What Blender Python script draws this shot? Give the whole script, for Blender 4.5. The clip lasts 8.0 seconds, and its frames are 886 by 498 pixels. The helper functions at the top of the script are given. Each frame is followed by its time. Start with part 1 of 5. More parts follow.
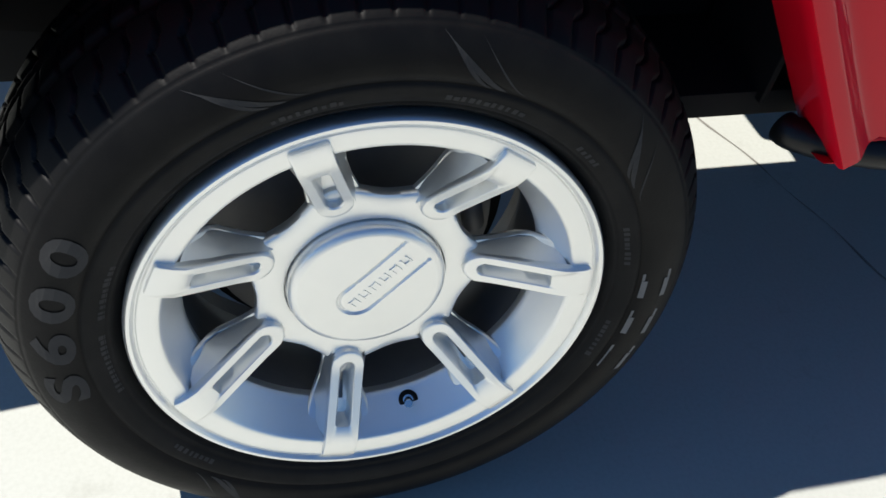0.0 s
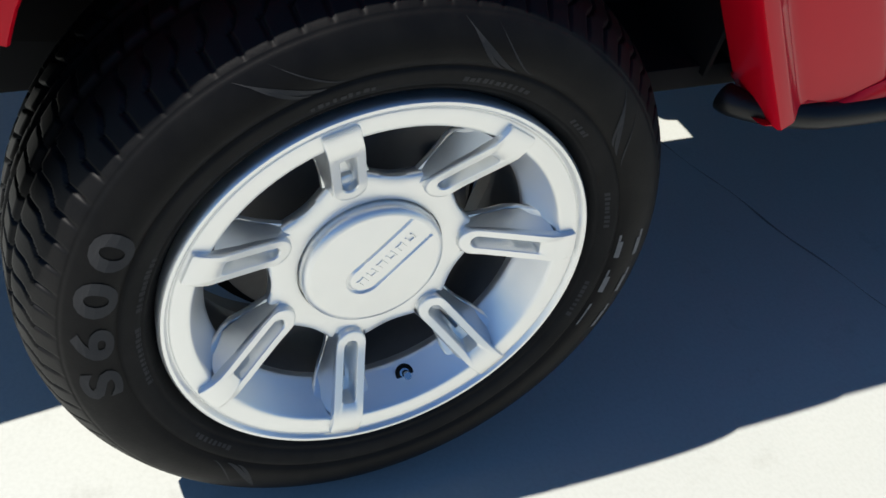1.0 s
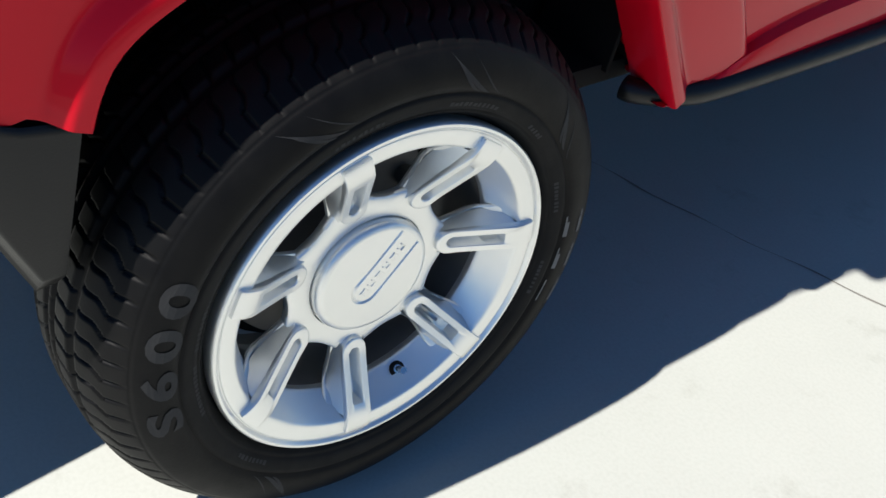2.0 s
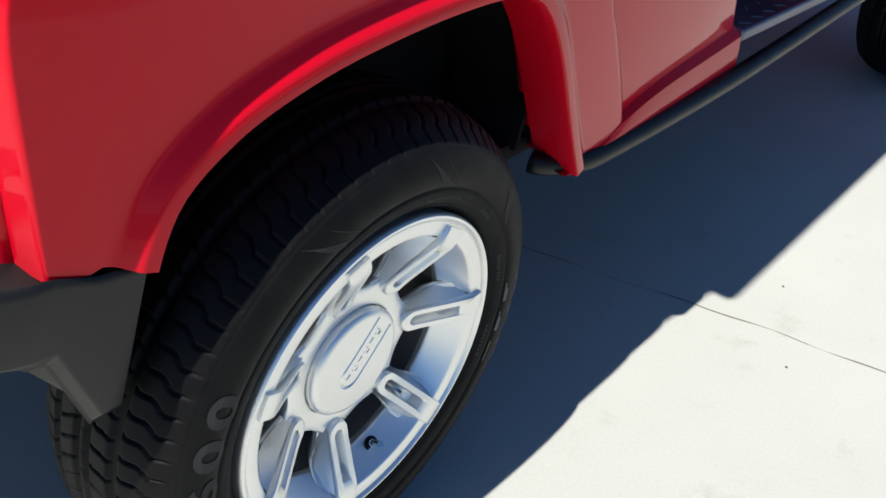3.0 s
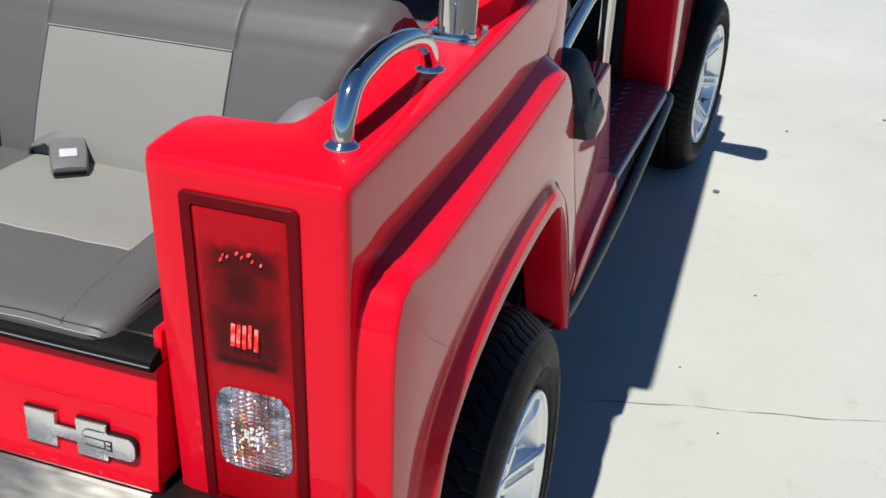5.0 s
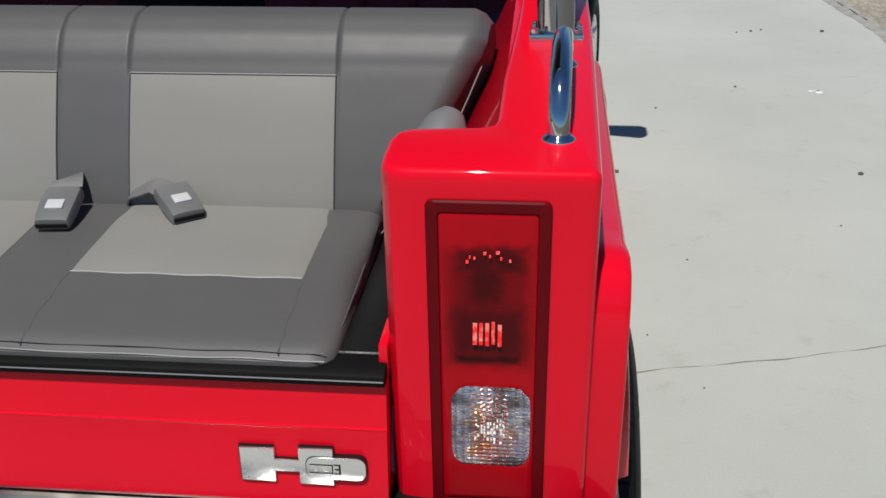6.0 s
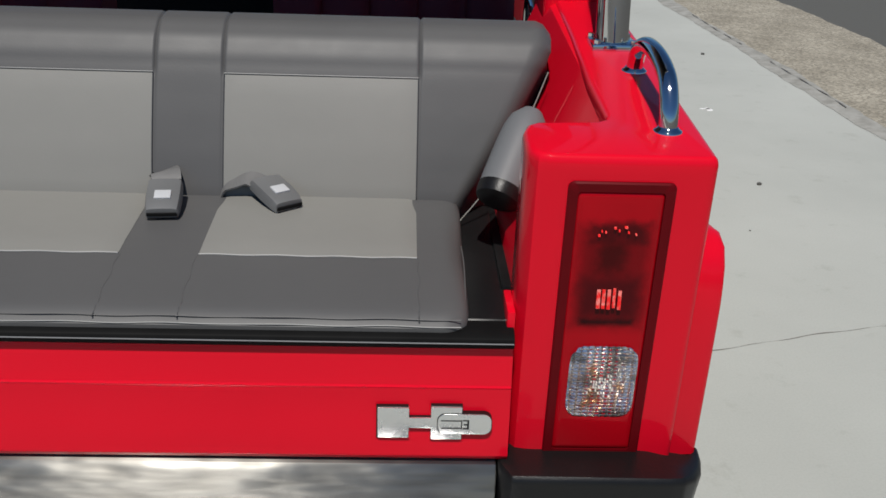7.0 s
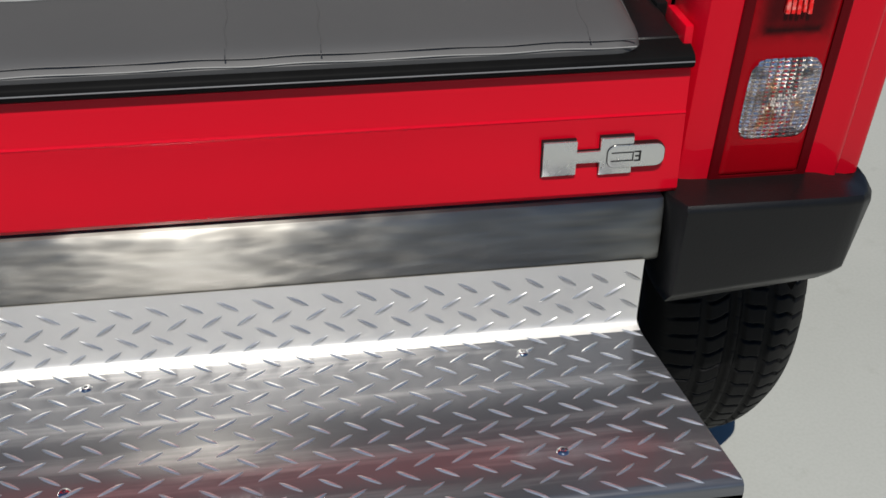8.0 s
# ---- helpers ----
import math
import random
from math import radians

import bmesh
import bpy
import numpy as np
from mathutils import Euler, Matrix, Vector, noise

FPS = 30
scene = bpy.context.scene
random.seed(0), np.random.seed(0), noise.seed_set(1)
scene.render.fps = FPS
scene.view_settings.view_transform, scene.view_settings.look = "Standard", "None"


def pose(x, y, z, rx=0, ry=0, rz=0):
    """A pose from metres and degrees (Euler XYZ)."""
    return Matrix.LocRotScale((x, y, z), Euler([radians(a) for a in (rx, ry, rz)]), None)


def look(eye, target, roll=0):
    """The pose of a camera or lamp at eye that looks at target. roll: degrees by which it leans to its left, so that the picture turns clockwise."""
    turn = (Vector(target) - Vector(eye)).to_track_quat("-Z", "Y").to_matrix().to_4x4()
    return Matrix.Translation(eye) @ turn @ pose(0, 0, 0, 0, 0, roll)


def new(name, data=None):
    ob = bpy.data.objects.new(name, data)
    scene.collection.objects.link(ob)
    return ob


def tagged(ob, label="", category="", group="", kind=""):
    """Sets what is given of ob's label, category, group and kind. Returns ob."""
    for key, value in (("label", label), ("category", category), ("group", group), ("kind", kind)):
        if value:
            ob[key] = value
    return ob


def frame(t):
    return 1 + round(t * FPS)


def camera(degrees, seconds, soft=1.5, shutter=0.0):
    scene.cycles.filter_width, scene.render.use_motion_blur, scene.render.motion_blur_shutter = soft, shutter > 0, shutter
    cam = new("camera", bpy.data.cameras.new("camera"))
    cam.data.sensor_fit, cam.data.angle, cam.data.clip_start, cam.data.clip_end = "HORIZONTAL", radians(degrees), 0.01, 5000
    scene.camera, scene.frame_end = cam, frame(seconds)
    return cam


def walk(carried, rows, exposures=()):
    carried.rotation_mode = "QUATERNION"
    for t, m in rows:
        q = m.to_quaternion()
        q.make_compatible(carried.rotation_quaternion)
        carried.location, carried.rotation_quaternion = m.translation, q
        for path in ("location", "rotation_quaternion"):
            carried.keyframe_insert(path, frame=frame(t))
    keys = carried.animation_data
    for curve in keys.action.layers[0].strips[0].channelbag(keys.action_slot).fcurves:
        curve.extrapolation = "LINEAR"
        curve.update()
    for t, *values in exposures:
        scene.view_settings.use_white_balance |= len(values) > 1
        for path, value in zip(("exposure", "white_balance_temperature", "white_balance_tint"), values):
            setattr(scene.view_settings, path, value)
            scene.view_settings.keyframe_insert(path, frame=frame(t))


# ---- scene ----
cam = camera(47, 8.0, soft=1.6)
PATH = [
    (0, (0.637, -0.157, 1.030), (-0.481, 0.222, -0.051), 7.4),
    (0.5, (0.634, -0.202, 1.030), (-0.458, 0.235, -0.055), 8.3),
    (1, (0.664, -0.323, 1.037), (-0.390, 0.280, -0.005), 10.3),
    (1.2, (0.670, -0.377, 1.044), (-0.355, 0.295, 0.017), 11.1),
    (2.3, (0.660, -0.615, 1.130), (-0.197, 0.314, 0.147), 9.3),
    (2.5, (0.629, -0.660, 1.141), (-0.181, 0.327, 0.177), 10.0),
    (3, (0.566, -0.771, 1.179), (-0.158, 0.348, 0.294), 10.1),
    (3.5, (0.503, -0.875, 1.266), (-0.154, 0.333, 0.448), 10.8),
    (4, (0.411, -0.966, 1.331), (-0.166, 0.321, 0.576), 11.1),
    (4.2, (0.389, -1.002, 1.357), (-0.166, 0.305, 0.619), 10.7),
    (5.3, (0.122, -1.197, 1.329), (-0.219, 0.220, 0.670), 0.7),
    (5.5, (0.053, -1.224, 1.319), (-0.241, 0.208, 0.669), -1.0),
    (6, (-0.125, -1.280, 1.334), (-0.275, 0.176, 0.689), -0.7),
    (6.5, (-0.271, -1.349, 1.350), (-0.302, 0.136, 0.755), 1.5),
    (7, (-0.396, -1.432, 1.346), (-0.329, 0.043, 0.730), 2.1),
    (7.5, (-0.498, -1.410, 1.263), (-0.407, -0.000, 0.512), -0.1),
    (8, (-0.644, -1.345, 1.235), (-0.463, -0.033, 0.337), 0.3),
]
EXPOSURE = [(0, 0.68), (4.2, 0.64), (5.5, 0.16), (6.5, -0.2), (7.5, -0.28), (8.0, -0.38)]
walk(cam, [(t, look(eye, target, roll)) for t, eye, target, roll in PATH], EXPOSURE)

# ---- daylight: a high sun behind and to the left of the vehicle, clear blue sky ----
SUN_FROM = Vector((-0.10, -0.57, 1.0)).normalized()
world = bpy.data.worlds.new("world")
scene.world = world
world.use_nodes = True
sky = world.node_tree.nodes.new("ShaderNodeTexSky")
sky.sky_type, sky.sun_disc = "NISHITA", False
sky.air_density, sky.dust_density, sky.ozone_density, sky.altitude = 1.0, 0.3, 4.0, 500
sky.sun_elevation = math.asin(SUN_FROM.z)
sky.sun_rotation = math.atan2(SUN_FROM.x, SUN_FROM.y)
deep = world.node_tree.nodes.new("ShaderNodeMix")
deep.data_type, deep.blend_type = "RGBA", "MULTIPLY"
deep.inputs[0].default_value, deep.inputs[7].default_value = 1.0, (0.66, 0.93, 1.18, 1)
world.node_tree.links.new(sky.outputs[0], deep.inputs[6])
world.node_tree.links.new(deep.outputs[2], world.node_tree.nodes["Background"].inputs[0])
world.node_tree.nodes["Background"].inputs[1].default_value = 0.057
sun = new("sun", bpy.data.lights.new("sun", "SUN"))
sun.data.energy, sun.data.angle, sun.data.color = 5.0, radians(0.55), (1.0, 0.96, 0.9)
sun.matrix_world = look(SUN_FROM * 20, (0, 0, 0))


# ---- materials ----
class Nodes:
    """A small helper round one node material."""

    def __init__(self, name):
        self.m = bpy.data.materials.new(name)
        self.m.use_nodes = True
        self.t = self.m.node_tree
        self.b = self.t.nodes["Principled BSDF"]
        self.co = self.t.nodes.new("ShaderNodeTexCoord").outputs["Object"]

    def set(self, **kw):
        for k, v in kw.items():
            self.b.inputs[k.replace("_", " ")].default_value = v
        return self

    def noise(self, scale, detail=4.0, rough=0.55, stretch=None):
        n = self.t.nodes.new("ShaderNodeTexNoise")
        n.inputs["Scale"].default_value, n.inputs["Detail"].default_value, n.inputs["Roughness"].default_value = scale, detail, rough
        co = self.co
        if stretch:
            mp = self.t.nodes.new("ShaderNodeMapping")
            mp.inputs["Scale"].default_value = stretch
            self.t.links.new(co, mp.inputs["Vector"])
            co = mp.outputs[0]
        self.t.links.new(co, n.inputs["Vector"])
        return n.outputs["Fac"]

    def ramp(self, fac, stops):
        r = self.t.nodes.new("ShaderNodeValToRGB")
        els = r.color_ramp.elements
        while len(els) < len(stops):
            els.new(0.5)
        for e, (p, c) in zip(els, stops):
            e.position, e.color = p, (*c, 1) if len(c) == 3 else c
        self.t.links.new(fac, r.inputs[0])
        return r.outputs[0]

    def mix(self, fac, a, b, mode="MIX"):
        n = self.t.nodes.new("ShaderNodeMix")
        n.data_type, n.blend_type = "RGBA", mode
        for sock, v in ((n.inputs[0], fac), (n.inputs[6], a), (n.inputs[7], b)):
            if isinstance(v, (int, float)):
                sock.default_value = v
            elif isinstance(v, tuple):
                sock.default_value = (*v, 1)
            else:
                self.t.links.new(v, sock)
        return n.outputs[2]

    def to(self, socket, out):
        self.t.links.new(out, self.b.inputs[socket])
        return self

    def remap(self, fac, lo, hi):
        n = self.t.nodes.new("ShaderNodeMapRange")
        n.inputs[3].default_value, n.inputs[4].default_value = lo, hi
        self.t.links.new(fac, n.inputs[0])
        return n.outputs[0]

    def bump(self, height, strength, dist=0.01, prev=None):
        n = self.t.nodes.new("ShaderNodeBump")
        n.inputs["Strength"].default_value, n.inputs["Distance"].default_value = strength, dist
        self.t.links.new(height, n.inputs["Height"])
        if prev is not None:
            self.t.links.new(prev, n.inputs["Normal"])
        self.t.links.new(n.outputs[0], self.b.inputs["Normal"])
        return n.outputs[0]


def paint(name, col):
    n = Nodes(name).set(Roughness=0.42, Coat_Weight=1.0, Coat_Roughness=0.03, Coat_IOR=1.27, Specular_IOR_Level=0.03)
    dark = tuple(c * 0.86 for c in col)
    n.to("Base Color", n.mix(n.noise(3.0, 3), col, dark))
    n.to("Coat Roughness", n.remap(n.noise(60, 5), 0.02, 0.06))
    n.bump(n.noise(9, 2), 0.03, 0.004)
    return n.m


RED = paint("red_paint", (0.70, 0.003, 0.018))

n = Nodes("black_plastic").set(Roughness=0.42, Specular_IOR_Level=0.3)
n.to("Base Color", n.mix(n.noise(5, 4), (0.005, 0.005, 0.0053), (0.009, 0.009, 0.0093)))
n.to("Roughness", n.remap(n.noise(25, 4), 0.3, 0.48))
n.bump(n.noise(420, 2), 0.25, 0.0008)
BLACK = n.m

n = Nodes("black_rubber_trim").set(Roughness=0.55, Specular_IOR_Level=0.05)
n.to("Base Color", n.mix(n.noise(30, 4), (0.004, 0.004, 0.004), (0.008, 0.008, 0.008)))
TRIM = n.m

n = Nodes("dark_liner").set(Roughness=0.85, Specular_IOR_Level=0.2)
n.to("Base Color", n.mix(n.noise(14, 4), (0.004, 0.004, 0.0045), (0.008, 0.0075, 0.007)))
LINER = n.m


def rubber(name, a, b, rough):
    n = Nodes(name).set(Roughness=rough, Specular_IOR_Level=0.11)
    n.to("Base Color", n.mix(n.ramp(n.noise(22, 6, 0.65), [(0.38, (0, 0, 0)), (0.68, (1, 1, 1))]), a, b))
    n.to("Roughness", n.remap(n.noise(40, 5), rough - 0.08, rough + 0.1))
    n.bump(n.noise(300, 3), 0.15, 0.001)
    return n.m


RUBBER = rubber("tyre_rubber", (0.0038, 0.0038, 0.0042), (0.007, 0.0068, 0.0066), 0.5)
RUBBER_INNER = rubber("tyre_bead_rubber", (0.008, 0.0079, 0.0078), (0.013, 0.0125, 0.012), 0.62)
LETTER = rubber("raised_letter_rubber", (0.03, 0.03, 0.031), (0.042, 0.0415, 0.041), 0.6)
# The same letter rubber, with the ground's bright bounce put into its colour.
LETTER_LIT = rubber("pale_letter_rubber", (0.12, 0.12, 0.122), (0.17, 0.168, 0.165), 0.55)

n = Nodes("silver_wheel_paint").set(Metallic=0.92, Roughness=0.36, Coat_Weight=0.2, Coat_Roughness=0.15)
n.to("Base Color", n.mix(n.noise(7, 4), (0.9, 0.905, 0.89), (0.83, 0.835, 0.825)))
n.to("Roughness", n.remap(n.noise(55, 5), 0.32, 0.46))
n.bump(n.noise(650, 2), 0.06, 0.0006)
SILVER = n.m

n = Nodes("brake_iron").set(Metallic=0.4, Roughness=0.55)
n.to("Base Color", n.mix(n.noise(30, 4), (0.12, 0.117, 0.113), (0.2, 0.19, 0.178)))
WHEEL_DARK = n.m

n = Nodes("chrome").set(Base_Color=(0.66, 0.655, 0.64, 1), Metallic=1.0)
n.to("Roughness", n.remap(n.noise(70, 5), 0.03, 0.1))
CHROME = n.m

n = Nodes("badge_metal").set(Base_Color=(0.75, 0.75, 0.73, 1), Metallic=0.9)
n.to("Roughness", n.remap(n.noise(50, 3), 0.2, 0.32))
BADGE = n.m

def brushed(n, amount):
    """Brush lines that run along x."""
    v = n.t.nodes.new("ShaderNodeCombineXYZ")
    v.inputs[1].default_value, v.inputs[2].default_value = 0.7, 0.7
    n.t.links.new(v.outputs[0], n.b.inputs["Tangent"])
    n.set(Anisotropic=amount)


n = Nodes("brushed_steel").set(Metallic=1.0)
brushed(n, 0.93)
streak = n.noise(2.0, 5, 0.6, (6, 30, 60))
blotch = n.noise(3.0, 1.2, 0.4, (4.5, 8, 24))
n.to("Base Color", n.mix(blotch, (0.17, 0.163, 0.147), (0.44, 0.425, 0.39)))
n.to("Roughness", n.remap(blotch, 0.5, 0.36))
b1 = n.bump(blotch, 0.3, 0.01)
n.bump(streak, 0.05, 0.002, b1)
STEEL = n.m

# One sheet in two tones: this darker one puts the tread's dim reflection into colour.
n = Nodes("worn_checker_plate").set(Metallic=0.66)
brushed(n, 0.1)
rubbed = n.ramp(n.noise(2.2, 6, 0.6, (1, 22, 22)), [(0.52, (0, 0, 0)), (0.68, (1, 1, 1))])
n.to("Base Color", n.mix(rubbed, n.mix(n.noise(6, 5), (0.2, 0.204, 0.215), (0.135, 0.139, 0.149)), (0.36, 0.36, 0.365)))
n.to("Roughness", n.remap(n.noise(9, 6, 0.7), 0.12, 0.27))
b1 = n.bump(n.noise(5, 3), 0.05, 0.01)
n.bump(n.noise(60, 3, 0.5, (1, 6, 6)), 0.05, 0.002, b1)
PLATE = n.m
# Same metal, paler: the sun on the upright is put into its colour.
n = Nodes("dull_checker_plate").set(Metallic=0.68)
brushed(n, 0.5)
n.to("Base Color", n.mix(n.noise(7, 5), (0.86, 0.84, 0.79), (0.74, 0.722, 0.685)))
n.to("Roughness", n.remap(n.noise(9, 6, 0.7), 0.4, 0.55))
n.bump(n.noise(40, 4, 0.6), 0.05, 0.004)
PLATE_SUNLIT = n.m
# Glints on the lugs, put into a paler colour than the tread's.
n = Nodes("lug_tops_polished_by_shoes").set(Metallic=0.9)
n.to("Base Color", n.mix(n.noise(30, 4), (0.9, 0.89, 0.87), (0.6, 0.595, 0.58)))
n.to("Roughness", n.remap(n.noise(40, 4), 0.28, 0.42))
PLATE_LUG = n.m

n = Nodes("dark_checker_plate").set(Metallic=0.9)
n.to("Base Color", n.mix(n.noise(8, 5), (0.2, 0.2, 0.26), (0.12, 0.12, 0.17)))
n.to("Roughness", n.remap(n.noise(14, 6), 0.3, 0.5))
PLATE_DARK = n.m


def vinyl(name, a, b):
    n = Nodes(name).set(Roughness=0.5, Specular_IOR_Level=0.32)
    n.to("Base Color", n.mix(n.noise(5, 5, 0.6), a, b))
    n.to("Roughness", n.remap(n.noise(18, 4), 0.44, 0.56))
    v = n.t.nodes.new("ShaderNodeTexVoronoi")
    v.inputs["Scale"].default_value = 420
    n.t.links.new(n.co, v.inputs["Vector"])
    b1 = n.bump(v.outputs["Distance"], 0.05, 0.0008)
    n.bump(n.noise(9, 3), 0.08, 0.01, b1)
    return n.m


VINYL_DARK = vinyl("dark_grey_vinyl", (0.076, 0.0755, 0.0755), (0.092, 0.091, 0.09))
VINYL_LIGHT = vinyl("light_grey_vinyl", (0.19, 0.187, 0.172), (0.22, 0.216, 0.199))
VINYL_RED = vinyl("dark_red_vinyl", (0.14, 0.006, 0.012), (0.1, 0.005, 0.01))
THREAD = vinyl("pale_seam_thread", (0.24, 0.24, 0.228), (0.3, 0.3, 0.288))
PAD_DARK = vinyl("charcoal_padding", (0.035, 0.037, 0.04), (0.05, 0.052, 0.055))
PAD_GREY = vinyl("grey_padding", (0.12, 0.124, 0.128), (0.15, 0.155, 0.16))

n = Nodes("belt_webbing").set(Roughness=0.6)
n.to("Base Color", n.mix(n.noise(60, 3), (0.1, 0.1, 0.098), (0.15, 0.147, 0.143)))
n.bump(n.noise(30, 2, 0.5, (1, 1, 30)), 0.3, 0.002)
WEBBING = n.m

n = Nodes("buckle_plastic").set(Roughness=0.4)
n.to("Base Color", n.mix(n.noise(20, 3), (0.11, 0.112, 0.112), (0.14, 0.142, 0.142)))
BUCKLE = n.m
n = Nodes("pale_button").set(Roughness=0.35)
n.to("Base Color", n.mix(n.noise(90, 3), (0.42, 0.43, 0.44), (0.5, 0.51, 0.52)))
BUTTON = n.m

n = Nodes("clear_lens").set(Base_Color=(0.95, 0.95, 0.95, 1), Roughness=0.02, Transmission_Weight=1.0, IOR=1.4)
LENS_CLEAR = n.m
n = Nodes("lamp_reflector").set(Metallic=1.0, Roughness=0.2)
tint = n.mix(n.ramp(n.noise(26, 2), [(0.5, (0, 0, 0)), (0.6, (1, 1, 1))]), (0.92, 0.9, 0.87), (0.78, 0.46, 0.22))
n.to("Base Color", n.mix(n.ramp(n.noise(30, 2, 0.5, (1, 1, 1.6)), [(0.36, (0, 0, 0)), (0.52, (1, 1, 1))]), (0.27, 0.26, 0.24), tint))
REFLECTOR = n.m
n = Nodes("dark_red_gasket").set(Roughness=0.45, Specular_IOR_Level=0.1)
n.to("Base Color", n.mix(n.noise(20, 3), (0.085, 0.0009, 0.003), (0.125, 0.0012, 0.004)))
GASKET = n.m
# concrete, pavement and road
n = Nodes("pale_concrete").set(Roughness=0.85, Specular_IOR_Level=0.25)
big = n.ramp(n.noise(0.55, 6, 0.6), [(0.3, (0.37, 0.38, 0.348)), (0.7, (0.45, 0.46, 0.422))])
spots = n.ramp(n.noise(7.0, 8, 0.7), [(0.28, (0.72, 0.71, 0.68)), (0.42, (1, 1, 1))])
fine = n.ramp(n.noise(160, 3), [(0.25, (0.93, 0.93, 0.925)), (0.6, (1.0, 1.0, 1.0))])
n.to("Base Color", n.mix(1.0, n.mix(0.5, big, spots, "MULTIPLY"), fine, "MULTIPLY"))
b1 = n.bump(n.noise(240, 4, 0.7), 0.05, 0.0012)
n.bump(n.noise(11, 4), 0.03, 0.01, b1)
CONCRETE = n.m
n = Nodes("joint_dirt").set(Roughness=0.95)
n.to("Base Color", n.mix(n.noise(25, 4), (0.13, 0.122, 0.108), (0.23, 0.218, 0.195)))
JOINT = n.m
n = Nodes("dirty_margin").set(Roughness=0.95)
n.to("Base Color", n.mix(n.ramp(n.noise(9, 6, 0.65), [(0.35, (0, 0, 0)), (0.65, (1, 1, 1))]), (0.22, 0.215, 0.19), (0.34, 0.335, 0.305)))
n.bump(n.noise(60, 4), 0.2, 0.004)
MARGIN = n.m
n = Nodes("exposed_aggregate").set(Roughness=0.9)
v = n.t.nodes.new("ShaderNodeTexVoronoi")
v.inputs["Scale"].default_value = 65
n.t.links.new(n.co, v.inputs["Vector"])
n.to("Base Color", n.mix(0.75, n.ramp(n.noise(3, 6), [(0.3, (0.265, 0.248, 0.205)), (0.7, (0.40, 0.38, 0.325))]), n.ramp(v.outputs["Color"], [(0.1, (0.4, 0.36, 0.3)), (0.9, (1.15, 1.1, 1.0))]), "MULTIPLY"))
n.bump(v.outputs["Distance"], 0.5, 0.006)
AGGREGATE = n.m
n = Nodes("asphalt").set(Roughness=0.9)
n.to("Base Color", n.mix(n.noise(140, 4, 0.7), (0.05, 0.05, 0.045), (0.12, 0.118, 0.104)))
n.bump(n.noise(180, 3), 0.5, 0.006)
ASPHALT = n.m
n = Nodes("pebble_stone").set(Roughness=0.8)
n.to("Base Color", n.mix(n.noise(60, 4), (0.05, 0.048, 0.045), (0.12, 0.115, 0.1)))
STONE = n.m
n = Nodes("chalky_speck").set(Roughness=0.8)
n.to("Base Color", n.mix(n.noise(60, 4), (0.8, 0.8, 0.78), (0.7, 0.7, 0.68)))
CHALK = n.m


# ---- mesh helpers ----
def part(name, bm, material, parent=None, label="", smooth=True, at=None):
    """Links a bmesh as one mesh object under a thing or a part."""
    me = bpy.data.meshes.new(name)
    bmesh.ops.recalc_face_normals(bm, faces=bm.faces)
    bm.to_mesh(me)
    bm.free()
    for one in material if isinstance(material, tuple) else (material,):
        me.materials.append(one)
    return placed(name, me, parent, label, smooth, at)


def placed(name, me, parent=None, label="", smooth=True, at=None):
    if smooth:
        me.polygons.foreach_set("use_smooth", [True] * len(me.polygons))
        me.set_sharp_from_angle(angle=radians(38))
    ob = new(name, me)
    ob.parent = parent
    if at is not None:
        ob.matrix_basis = at
    return tagged(ob, label) if label else ob


def grid(bm, rows, closed=False, mat=0):
    """Quads between rows of points; closed joins the rows' ends."""
    made = [[bm.verts.new(p) for p in row] for row in rows]
    for a, b in zip(made, made[1:]):
        k = len(a)
        for i in range(k if closed else k - 1):
            j = (i + 1) % k
            bm.faces.new((a[i], a[j], b[j], b[i])).material_index = mat
    return made


def lathe(bm, profile, segs, mat=0, caps=(False, False)):
    """Turns (r, x) round the x axis."""
    rows = [[(x, r * math.cos(2 * math.pi * i / segs), r * math.sin(2 * math.pi * i / segs)) for i in range(segs)] for r, x in profile]
    made = grid(bm, rows, True, mat)
    for cap, ring in zip(caps, (made[0], made[-1])):
        if cap:
            bm.faces.new(ring).material_index = mat
    return made


def block(lo, hi, bevel=0.0, segs=2, bm=None):
    bm = bm or bmesh.new()
    made = bmesh.ops.create_cube(bm, size=1)["verts"]
    for v in made:
        v.co = [(lo[i] + hi[i]) / 2 + v.co[i] * (hi[i] - lo[i]) for i in range(3)]
    if bevel:
        edges = list({e for v in made for e in v.link_edges})
        bmesh.ops.bevel(bm, geom=edges, offset=bevel, segments=segs, profile=0.6, affect="EDGES")
    return bm


def prism(poly, place, a, b, bevel=0.0, segs=2, bm=None):
    """Pushes a polygon (u, v) from depth a to depth b; place(u, v, w) gives the point."""
    bm = bm or bmesh.new()
    lo, hi = [bm.verts.new(place(u, v, a)) for u, v in poly], [bm.verts.new(place(u, v, b)) for u, v in poly]
    k = len(poly)
    faces = [bm.faces.new(lo[::-1]), bm.faces.new(hi)]
    for i in range(k):
        faces.append(bm.faces.new((lo[i], lo[(i + 1) % k], hi[(i + 1) % k], hi[i])))
    if bevel:
        bmesh.ops.recalc_face_normals(bm, faces=faces)
        edges = [e for e in {e for f in faces for e in f.edges} if e.calc_face_angle(0) > 0.5]
        bmesh.ops.bevel(bm, geom=edges, offset=bevel, segments=segs, profile=0.6, affect="EDGES", clamp_overlap=True)
    return bm


def xy(u, v, w):
    return (u, v, w)


def yz(u, v, w):
    return (w, u, v)


def xz(u, v, w):
    return (u, w, v)


